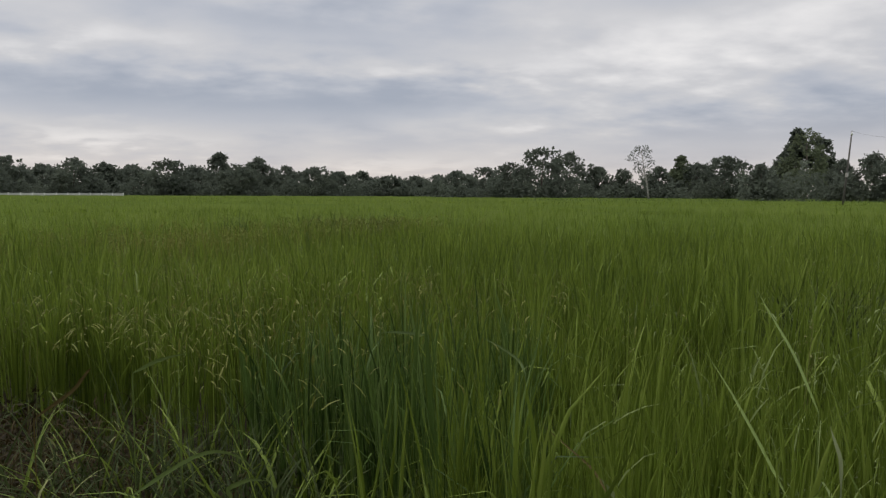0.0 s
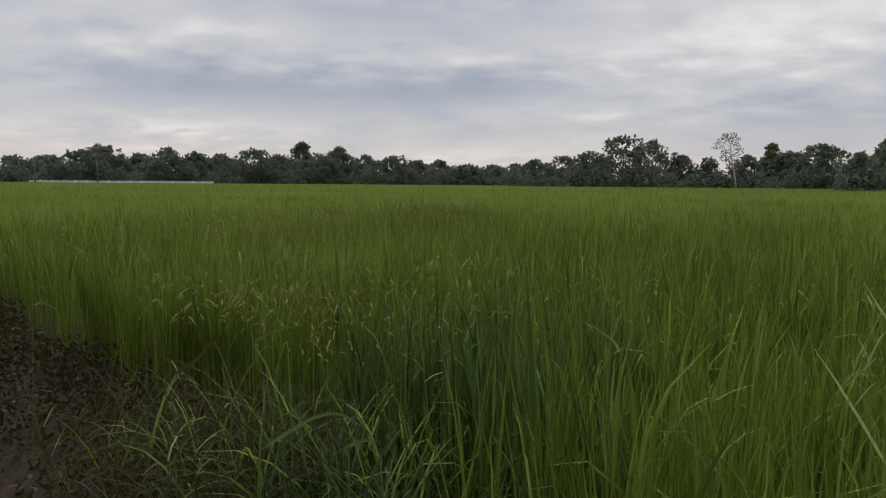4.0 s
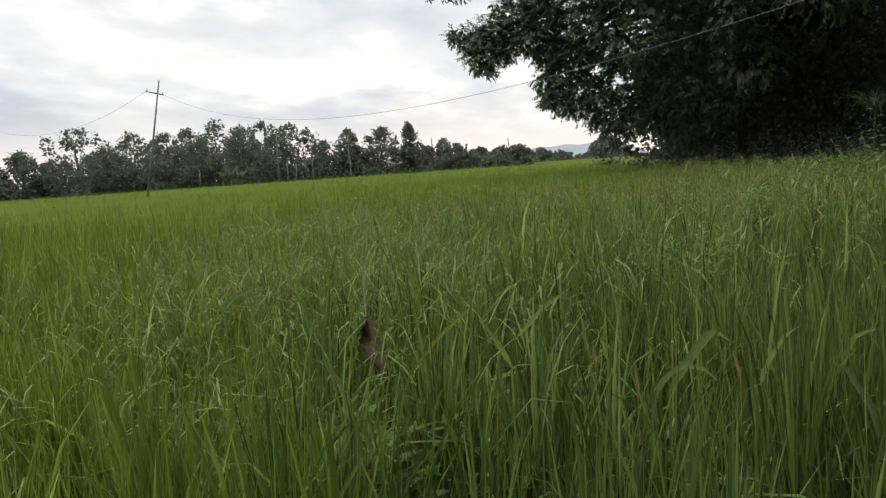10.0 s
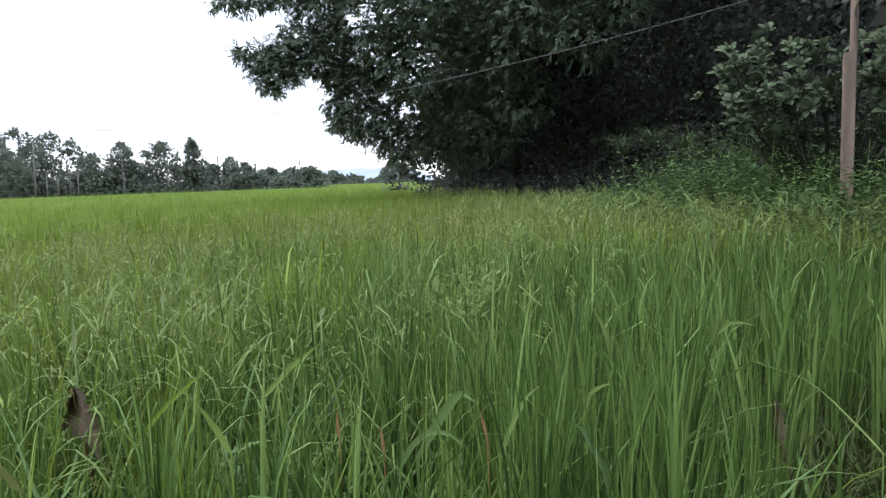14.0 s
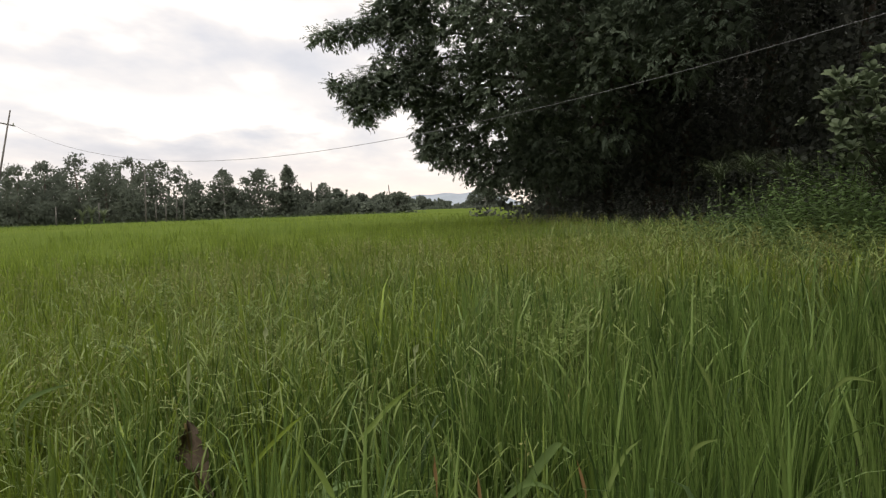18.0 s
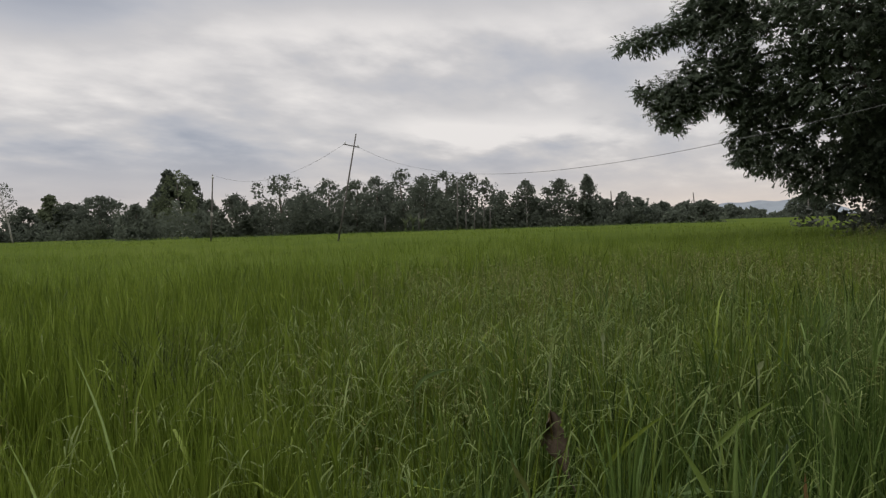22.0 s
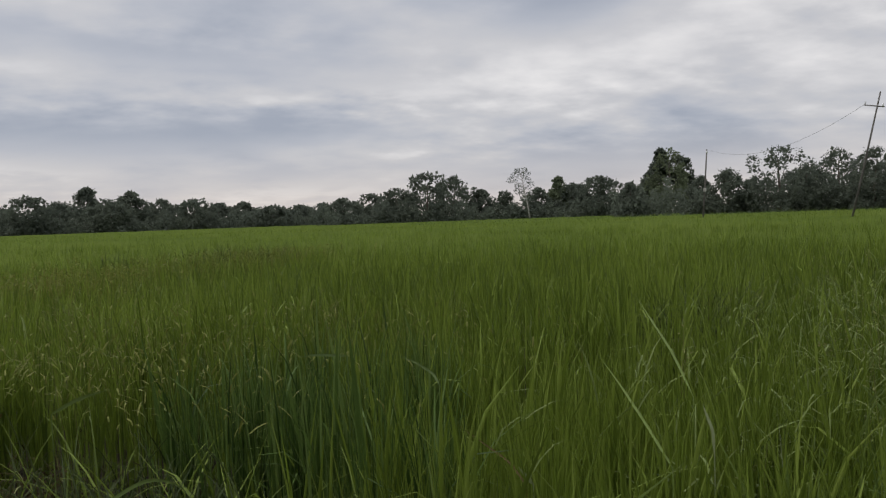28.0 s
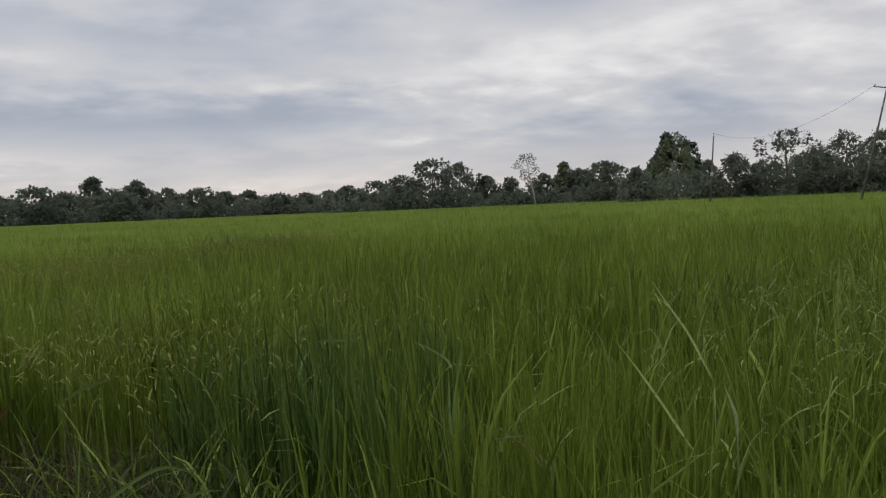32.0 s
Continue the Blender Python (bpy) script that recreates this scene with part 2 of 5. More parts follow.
PALE_BARK = rough_stuff("pale_bark", (0.2, 0.19, 0.17), (0.42, 0.40, 0.37), 7, 0.85, 0.4, (1, 1, 0.3))
POLE_WOOD = rough_stuff("weathered_pole", (0.06, 0.055, 0.05), (0.15, 0.14, 0.125), 10, 0.8, 0.3, (1, 1, 0.1))
POST_WOOD = rough_stuff("split_timber", (0.12, 0.09, 0.07), (0.25, 0.19, 0.15), 14, 0.85, 0.6, (1, 1, 0.08))
CABLE = rough_stuff("cable_grey", (0.09, 0.09, 0.09), (0.17, 0.17, 0.17), 30, 0.45, 0.1)
SOIL = rough_stuff("wet_soil", (0.012, 0.01, 0.006), (0.032, 0.025, 0.015), 7, 0.9, 0.6)
WHITEWASH = rough_stuff("whitewashed_wall", (0.5, 0.5, 0.48), (0.75, 0.75, 0.72), 0.8, 0.8, 0.1)
WALL_GREY = rough_stuff("weathered_wall", (0.3, 0.3, 0.28), (0.5, 0.5, 0.47), 0.8, 0.85, 0.1)
# wooded ridge, the air's haze put into its blue-grey colour
HAZED_HILL = rough_stuff("hazed_forest", (0.17, 0.195, 0.215), (0.22, 0.245, 0.265), 0.02, 1.0, 0.0)


# ---- mesh helpers ----
def mesh_np(name, verts, faces, mat, smooth=False):
    """A mesh from an array of places and an array of equal-sided faces."""
    verts, faces = np.asarray(verts, np.float32).reshape(-1, 3), np.asarray(faces, np.int32)
    sides = faces.shape[1]
    me = bpy.data.meshes.new(name)
    me.vertices.add(len(verts))
    me.vertices.foreach_set("co", verts.ravel())
    me.loops.add(faces.size)
    me.loops.foreach_set("vertex_index", faces.ravel())
    me.polygons.add(len(faces))
    me.polygons.foreach_set("loop_start", np.arange(0, faces.size, sides, dtype=np.int32))
    me.polygons.foreach_set("loop_total", np.full(len(faces), sides, np.int32))
    if smooth:
        me.polygons.foreach_set("use_smooth", np.ones(len(faces), bool))
    me.update(calc_edges=True)
    me.materials.append(mat)
    return me


def part(name, me, parent=None, label=""):
    ob = new(name, me)
    if parent is not None:
        ob.parent = parent
    if label:
        ob["label"] = label
    return ob


def empty(name, at=(0, 0, 0)):
    ob = new(name)
    ob.location = at
    return ob


def tube(points, radii, sides=7):
    """A tapered limb along a line of places: places and quads."""
    pts = np.asarray(points, float)
    V, Fs = [], []
    for i, (p, r) in enumerate(zip(pts, radii)):
        d = pts[min(i + 1, len(pts) - 1)] - pts[max(i - 1, 0)]
        d = d / (np.linalg.norm(d) + 1e-9)
        a = np.cross(d, (0.31, 0.95, 0.05)); a /= np.linalg.norm(a)
        b = np.cross(d, a)
        for k in range(sides):
            w = 2 * math.pi * k / sides
            V.append(p + r * (math.cos(w) * a + math.sin(w) * b))
    for i in range(len(pts) - 1):
        for k in range(sides):
            q = (k + 1) % sides
            Fs.append((i * sides + k, i * sides + q, (i + 1) * sides + q, (i + 1) * sides + k))
    n = (len(pts) - 1) * sides
    c = len(V)
    V.append(pts[-1]); V.append(pts[0])
    for k in range(sides):
        Fs.append((n + k, n + (k + 1) % sides, c, c))
        Fs.append(((k + 1) % sides, k, c + 1, c + 1))
    return np.array(V), [f if f[2] != f[3] else f[:3] for f in Fs]


def tube_mesh(name, points, radii, mat, sides=7):
    V, Fs = tube(points, radii, sides)
    me = bpy.data.meshes.new(name)
    me.from_pydata([tuple(v) for v in V], [], Fs)
    for p in me.polygons:
        p.use_smooth = len(p.vertices) == 4
    me.materials.append(mat)
    return me


def box_mesh(name, lo, hi, mat):
    bm = bmesh.new()
    bmesh.ops.create_cube(bm, size=1.0)
    for v in bm.verts:
        v.co = Vector([lo[i] if v.co[i] < 0 else hi[i] for i in range(3)])
    bmesh.ops.bevel(bm, geom=bm.edges[:], offset=min(hi[i] - lo[i] for i in range(3)) * 0.12, segments=2, affect="EDGES")
    me = bpy.data.meshes.new(name)
    bm.to_mesh(me)
    bm.free()
    me.materials.append(mat)
    return me


def unit(v):
    return v / (np.linalg.norm(v, axis=-1, keepdims=True) + 1e-9)


def leaf_quads(at, along, normal, length, width):
    """Pointed leaves, four corners each, lightly folded: (N, 4, 3)."""
    side = unit(np.cross(along, normal))
    L, W = np.asarray(length)[:, None], np.asarray(width)[:, None]
    mid = at + along * L * 0.45
    return np.stack([at, mid + side * W * 0.5, at + along * L - normal * L * 0.08, mid - side * W * 0.5], 1)


def quads(name, V, mat):
    return mesh_np(name, V, np.arange(V.shape[0] * 4).reshape(-1, 4), mat)


def blades(name, base, tall, turn, lean, bend, width, segs, mat, face=None, fold=False):
    """Grass blades: root places, lengths, the way they lean, how far they lean and bend over, widths."""
    rng = np.random.default_rng(len(base) + segs)
    N = len(base)
    out = np.stack([np.cos(turn), np.sin(turn), 0 * turn], 1)
    face = turn + math.pi / 2 + rng.normal(0, 0.7, N) if face is None else face
    side = np.stack([np.cos(face), np.sin(face), 0 * face], 1)
    V = np.empty((N, segs + 1, 2, 3), np.float32)
    x, z = np.zeros(N), np.zeros(N)
    for s in range(segs + 1):
        u = s / segs
        if s:
            ang = lean + bend * (u ** 1.8)
            x = x + np.sin(ang) * tall / segs
            z = z + np.cos(ang) * tall / segs
        w = width * (0.55 + 0.45 * min(1, u * 3)) * max(0.04, 1 - u ** 2.2) * 0.5
        mid = base + out * x[:, None] + np.array([0, 0, 1.0]) * z[:, None]
        V[:, s, 0], V[:, s, 1] = mid - side * w[:, None], mid + side * w[:, None]
    if fold:
        # a keel along the middle of each blade
        nrm = np.stack([-side[:, 1], side[:, 0], 0 * face], 1)[:, None] * np.linalg.norm(V[:, :, 1] - V[:, :, 0], axis=2)[:, :, None] * 0.32
        K = np.stack([V[:, :, 0], V.mean(2) + nrm, V[:, :, 1]], 2)
        start = np.arange(N)[:, None] * (segs + 1) * 3 + np.arange(segs)[None] * 3
        Fq = np.concatenate([np.stack([start + k, start + k + 1, start + k + 4, start + k + 3], -1).reshape(-1, 4) for k in (0, 1)])
        return mesh_np(name, K, Fq, mat, False)
    start = np.arange(N)[:, None] * (segs + 1) * 2 + np.arange(segs)[None] * 2
    Fq = np.stack([start, start + 1, start + 3, start + 2], -1).reshape(-1, 4)
    return mesh_np(name, V, Fq, mat, True)


# ---- the plan ----
CANOPY_TOP = 0.92
ROW = np.array([math.sin(radians(33)), math.cos(radians(33))])  # square to the near bank


def rise(r):
    s = np.clip((r - 16) / 16, 0, 1)
    return 0.2 * s * s * (3 - 2 * s)


def spot(az, dist, z=0.0, shift=0.0):
    """A place by compass bearing from +y and distance, from the start or from a little to its right."""
    return np.array([dist * math.sin(radians(az)) + shift, dist * math.cos(radians(az)) - 0.27 * shift, z])


def thicket_edge(p):
    """How far a place lies inside the rough edge growth, in metres (minus: in the field)."""
    # the edge runs from the near right out past the big tree
    a, b = np.array([7.0, -6.0]), np.array([24.0, 3.5])
    d = (b - a) / np.linalg.norm(b - a)
    n = np.array([d[1], -d[0]])
    return (p - a) @ n


# ground: one sheet to the horizon
def ring_sheet(name, radii, steps, z_of, mat, a0=0.0, a1=2 * math.pi):
    ang = np.linspace(a0, a1, steps)
    R, Aa = np.meshgrid(radii, ang, indexing="ij")
    X, Y = R * np.sin(Aa), R * np.cos(Aa)
    V = np.stack([X, Y, z_of(X, Y, R)], -1)
    i = np.arange(len(radii) - 1)[:, None] * steps + np.arange(steps - 1)[None]
    Fq = np.stack([i, i + 1, i + steps + 1, i + steps], -1).reshape(-1, 4)
    return mesh_np(name, V.reshape(-1, 3), Fq, mat, True)


def wave(X, Y, k, seed=0.0):
    return np.sin(X * k + seed) * np.cos(Y * k * 1.13 + seed * 2) + 0.5 * np.sin((X + Y) * k * 2.3 + seed * 3)


ground = part("ground", ring_sheet("ground", np.r_[0.0, np.geomspace(0.3, 4000, 90)], 181, lambda X, Y, R: rise(R) + 0.03 * wave(X, Y, 2.1) * (R < 60), SOIL))
tagged(ground, "dark wet soil under the rice field", "ground", kind="structure")

rng = np.random.default_rng(5)


def field_points(r0, r1, per_m2, a0=-50.0, a1=118.0):
    area = 0.5 * (r1 * r1 - r0 * r0) * radians(a1 - a0)
    n = int(area * per_m2)
    r = np.sqrt(rng.uniform(r0 * r0, r1 * r1, n))
    a = np.radians(rng.uniform(a0, a1, n))
    p = np.stack([r * np.sin(a), r * np.cos(a)], 1)
    ok = (p @ ROW > 1.2 + 0.72 * np.clip((5 - np.degrees(a)) / 20, 0, 1) - 0.5 * np.clip((np.degrees(a) - 66) / 18, 0, 1) + 0.3 * np.clip((np.degrees(a) - 97) / 6, 0, 1) + 0.12 * wave(p[:, 0], p[:, 1], 2.0)) & (thicket_edge(p) < 0.4)
    for az, dist, r in ((12.0, 2.9, 0.2), (25.3, 4.9, 0.42), (63.7, 5.2, 0.3), (70.3, 5.0, 0.32), (49.0, 3.0, 0.2), (61.0, 4.2, 0.25), (-3.0, 6.0, 0.3), (35.0, 7.5, 0.4), (18.0, 4.4, 0.2), (70.0, 2.9, 0.18), (85.0, 5.0, 0.3), (58.3, 2.4, 0.26), (59.5, 2.1, 0.24)):
        # thin places where the stand has failed
        ok &= np.hypot(*(p - spot(az, dist)[:2]).T) > r * rng.uniform(0.5, 1.2, len(p))
    ok &= rng.random(len(p)) < 0.85 + 0.35 * wave(p[:, 0], p[:, 1], 1.9, 4.0)
    return p[ok]


def rice(name, r0, r1, hills, tillers, segs, tall=(0.66, 0.98), droop=0.36, fold=False, a0=-50.0, a1=118.0, mat=RICE):
    h = field_points(r0, r1, hills, a0, a1)
    n = len(h) * tillers
    hb = np.repeat(h, tillers, 0)
    r = np.linalg.norm(hb, axis=1)
    grow = (1 + 0.06 * wave(hb[:, 0], hb[:, 1], 0.9, 1.0)) * np.repeat(rng.normal(1.0, 0.065, len(h)), tillers)
    turn = rng.uniform(0, 2 * math.pi, n)
    off = rng.uniform(0.0, 0.07, n)[:, None] * np.stack([np.cos(turn), np.sin(turn)], 1)
    root = np.concatenate([hb + off, rise(r)[:, None]], 1)
    length = rng.uniform(*tall, n) * grow
    lean = np.abs(rng.normal(0.03, 0.04, n))
    bend = np.abs(rng.normal(0.04, 0.08, n))
    w = 0.0074 * (1 + r / 17) * np.clip(np.exp(rng.normal(0, 0.45, n)), 0.4, 2.4)
    # leaves that leave the stem higher up and arch outwards
    flag = rng.random(n) < droop
    k = flag.sum()
    root[flag, 2] += rng.uniform(0.3, 0.68, k) * grow[flag]
    length[flag] = rng.uniform(0.25, 0.5, k)
    lean[flag], bend[flag] = rng.uniform(0.02, 0.18, k), rng.uniform(0.05, 0.35, k) + (rng.random(k) < 0.2) * rng.uniform(0.3, 1.6, k)
    w[flag] *= 1.1
    ob = part(name, blades(name, root, length, turn, lean, bend, w, segs, mat, None, fold))
    return tagged(ob, "tall green rice plants standing in the field", "rice", kind="stuff")


rice("rice_plants", 1.1, 3.6, 46, 38, 3, fold=True, a0=-4.0, a1=66.0)
# near left: shade put in through the darker rice colour
rice("rice_plants", 1.1, 3.2, 46, 38, 3, fold=True, a0=-50.0, a1=4.0, mat=LUSH_SHADE)
# lighter plants mixed in, to brighten this sector by colour
rice("rice_plants", 1.4, 5.0, 12, 22, 3, fold=True, a0=40.0, a1=86.0, mat=PALE_LIT_RICE)
rice("rice_plants", 1.1, 3.6, 46, 38, 3, fold=True, a0=52.0, mat=LUSH_SHADE)
rice("rice_plants", 3.6, 7.0, 38, 28, 3, droop=0.52, a1=74.0)
rice("rice_plants", 3.6, 7.0, 34, 26, 3, droop=0.45, a0=58.0, mat=LUSH_SHADE)
rice("rice_plants", 7.0, 14.0, 28, 17, 2, droop=0.52)
rice("rice_plants", 14.0, 28.0, 16, 13, 1)
rice("rice_plants", 28.0, 60.0, 3.2, 9, 1)
rice("rice_plants", 60.0, 135.0, 0.6, 7, 1)


def canopy_z(X, Y, R):
    b = wave(X, Y, 1.7) * 0.03 + wave(X, Y, 0.31, 2.0) * 0.04
    drop = np.where(thicket_edge(np.stack([X, Y], -1)) > 0.5, -0.7, 0.0) * np.clip((70 - R) / 20, 0, 1)
    return rise(R) + np.clip(0.5 + (R - 12) / 60, 0.5, CANOPY_TOP - 0.2) + np.clip((R - 100) / 40, 0, 1) * 0.17 + b + drop


field = part("rice_field", ring_sheet("rice_field", np.geomspace(12, 260, 100), 240, canopy_z, SHADED_CANOPY, radians(-60), radians(125)))
tagged(field, "even green top of the distant rice field", "rice field", kind="structure")


# ---- trees ----
def crown_leaves(centres, radii, count, size, seed, squash=0.85):
    """Leaves on the skins of many clumps, facing outwards and up: (N, 4, 3)."""
    g = np.random.default_rng(seed)
    w = radii ** 2
    pick = g.choice(len(centres), count, p=w / w.sum())
    d = unit(g.normal(size=(count, 3)) + np.array([0, 0, 0.3]))
    at = centres[pick] + d * (radii[pick] * g.uniform(0.6, 1.06, count))[:, None] * np.array([1, 1, squash])
    along = unit(d * 0.5 + g.normal(size=(count, 3)) * 0.7 + np.array([0, 0, -0.3]))
    normal = unit(d * 0.6 + g.normal(size=(count, 3)) * 0.7 + np.array([0, 0, 0.2]))
    L = size * g.uniform(0.6, 1.3, count)
    return leaf_quads(at, along, normal, L, L * g.uniform(0.5, 0.85, count))


def far_tree(az, dist, top, half, seed, mat=HAZED_LEAF, low=0.0, airy=0.0, label="", name="tree", bark=BARK, taper=0.0, most=125):
    """A trunk and a billowing crown of leafy clumps; airy: the clumps stand apart and let the sky through."""
    g = np.random.default_rng(seed)
    t = empty(name, spot(az, dist, 0.2))
    H = top - 0.2
    line = [(0, 0, -0.1), (g.normal(0, 0.1), g.normal(0, 0.1), H * 0.4), (g.normal(0, 0.25), g.normal(0, 0.25), H * 0.8)]
    part("trunk", tube_mesh("trunk", line, (0.16 + H * 0.008, 0.12 + H * 0.004, 0.05), bark, 6), t)
    rm = float(np.clip(0.2 * min(half, H * 0.5), 0.36, 0.72)) * (1.5 if most < 100 else 1.0)
    n = int(np.clip(3.0 * half * H * (1 - low) / rm ** 2, 26, most))
    u = np.r_[0.97, g.random(n - 1) ** 0.95]
    top_part = np.clip((u - 0.6) / 0.3, 0, 1) if low < 0.3 else np.ones(n)
    w = g.uniform(0, 2 * math.pi, n)
    wide = np.where(u < 0.4, 0.9 + 0.1 * np.sin(math.pi * u / 0.8), np.sqrt(np.clip(1 - (np.abs(u - 0.4) / 0.6) ** 2, 0, 1))) * (1 - taper * u)
    wide *= 1 + 0.16 * np.sin(3 * w + seed) + 0.12 * np.sin(9 * u + seed * 1.7)
    r = rm * g.uniform(0.55, 1.35, n) * (1 - 0.45 * airy * top_part) * (1 + 0.7 * np.clip(1 - u / 0.6, 0, 1) * (low < 0.3))
    q = np.clip(wide * half * np.sqrt(g.uniform(0.15, 1, n)) - r * 0.45, 0, None)
    z = H * (low + (1 - low) * u) - r * 0.7 * u
    c = np.stack([np.cos(w) * q, np.sin(w) * q, z], 1)
    count = n * 36
    leaves = crown_leaves(c, r, count, dist * 0.0021, seed + 1)
    inner = crown_leaves(c, r * (0.78 - 0.5 * airy * top_part), n * 15, dist * 0.0050, seed + 2)
    part("crown", quads("crown", np.concatenate([leaves, inner]), mat), t)
    return tagged(t, label or "dark green broadleaf tree at the field's far edge", "tree", "trees along the field")


FAR_WOOD = [
    (-42.0, 5.8, 8.1), (-39.6, 6.5, 6.8), (-37.4, 7.3, 6.1), (-35.9, 8.6, 6.1), (-33.5, 7.2, 6.1), (-31.6, 8.0, 5.4),
    (-29.5, 7.4, 4.7), (-27.6, 7.6, 5.4), (-25.2, 8.2, 5.4), (-23.2, 7.4, 5.4), (-21.4, 10.4, 3.8), (-19.8, 7.7, 4.7),
    (-18.4, 9.3, 3.8), (-16.3, 7.7, 5.4), (-13.9, 7.1, 5.4), (-12.1, 6.4, 4.7), (-10.2, 6.8, 3.8), (-7.9, 5.4, 4.7),
    (-5.8, 5.6, 4.1), (-4.0, 5.8, 4.1),
]
MIDDLE = [
    (-2.3, 5.9, 3.9), (0.0, 6.9, 4.6), (2.1, 7.5, 4.2), (4.6, 10.2, 5.0), (6.7, 9.6, 4.6), (9.1, 6.9, 3.1), (11.1, 6.2, 2.2),
    (13.7, 6.5, 2.7), (15.4, 8.7, 2.4), (16.6, 7.5, 4.0), (18.6, 8.2, 4.6), (21.0, 6.7, 2.9), (22.3, 7.7, 3.1), (24.1, 12.9, 5.9),
]
RIGHT_SIDE = [
    (21.1, 5.3, 2.0), (26.4, 6.0, 2.0), (28.4, 6.4, 3.1), (31.9, 9.2, 2.8), (33.7, 7.1, 2.1), (35.6, 8.2, 2.8), (37.9, 8.0, 2.3),
    (39.6, 8.7, 2.1), (41.7, 9.6, 3.4), (43.6, 8.3, 2.5), (45.2, 8.9, 2.6), (47.3, 8.7, 3.0), (50.0, 6.0, 2.8), (51.9, 7.2, 1.8),
    (52.9, 4.9, 2.1), (54.6, 7.3, 3.0), (56.8, 7.5, 1.5), (58.2, 4.4, 2.1), (59.6, 5.2, 1.1), (60.7, 4.3, 3.0), (62.6, 3.6, 2.1),
    (64.4, 3.6, 2.5), (65.7, 3.7, 2.1),
]
FAR_END = [(61.1, 4.7, 2.7), (62.4, 4.3, 2.5), (64.0, 4.4, 3.0), (65.8, 4.6, 2.7), (67.5, 3.8, 3.2), (69.2, 2.9, 2.5), (71.1, 2.2, 3.0), (72.7, 5.3, 4.2)]
for i, (az, top, half) in enumerate(FAR_WOOD):
    far_tree(az, 165 + 8 * math.sin(i * 2.1), top * 1.06, half * 1.15, 100 + i, taper=0.1)
for i, (az, top, half) in enumerate(MIDDLE):
    far_tree(az, 135 + 4 * math.sin(i * 1.7), top * 1.03, half * (1.3 if top < 12 else 0.9), 200 + i, FAR_PALE if i in (8, 13) else HAZED_LEAF, taper=0.3 if top > 12 else 0.1, airy=0.35 if i in (6, 7, 8, 11) else 0.75 if top > 12 else 0.0)
far_tree(23.4, 139, 13.4, 1.6, 250, low=0.55, airy=0.6)
far_tree(24.9, 141, 12.0, 3.2, 251, low=0.3, airy=0.7)
far_tree(22.6, 141, 9.4, 2.4, 252, low=0.25, airy=0.7)
# a second rank closes the gaps between the crowns
for rank, deep, first, last in ((FAR_WOOD, 178, 0, 19), (MIDDLE, 146, 0, 4), (MIDDLE, 146, 8, 12), (RIGHT_SIDE, 110, 2, 11)):
    for i in range(first, last):
        (a1, t1, h1), (a2, t2, h2) = rank[i], rank[i + 1]
        far_tree((a1 + a2) / 2, deep, min(t1, t2) * 0.97, max(h1, h2) * 1.35, 270 + i + deep, most=55)
for i, (az, top, half) in enumerate(RIGHT_SIDE):
    far_tree(az, 100 + 3 * math.sin(i * 1.9), top * 1.06, half * (1.85 if 31 < az < 49 else 1.15), 300 + i, airy=0.3 if 31 < az < 57 else 0.15, taper=0.1)
for i, (az, top, half) in enumerate(FAR_END):
    far_tree(az, 150, top, half, 400 + i)


def undergrowth(name, rows, dist, tall, seed, per=420, spread=2.0):
    """A strip of low scrub along the feet of the trees."""
    g = np.random.default_rng(seed)
    az = np.array([r[0] for r in rows])
    n = int((az.max() - az.min()) * radians(1) * dist * per / 6)
    a = g.uniform(az.min() - 1.5, az.max() + 1.5, n)
    d = dist + g.normal(-3, spread, n)
    top = tall * (0.75 + 0.25 * np.sin(a * 1.9) * np.cos(a * 0.77) + 0.12 * np.sin(a * 6.1))
    at = np.stack([d * np.sin(np.radians(a)), d * np.cos(np.radians(a)), 0.3 + g.random(n) ** 0.8 * top], 1)
    L = g.uniform(0.3, 0.6, n)
    V = leaf_quads(at, unit(g.normal(size=(n, 3))), unit(g.normal(size=(n, 3)) + np.array([0, -0.3, 0.4])), L, L * 0.7)
    return tagged(part(name, quads(name, V, HAZED_LEAF)), "low dark scrub along the feet of far trees", "scrub", kind="stuff")


undergrowth("scrub", FAR_WOOD, 160, 5.0, 31, 600)
undergrowth("scrub", MIDDLE, 132, 4.4, 32, 600)
undergrowth("scrub", RIGHT_SIDE[:13], 102, 5.2, 33, 900)
undergrowth("scrub", RIGHT_SIDE[12:], 101, 3.2, 34, 600)
undergrowth("scrub", FAR_END, 148, 1.6, 35)


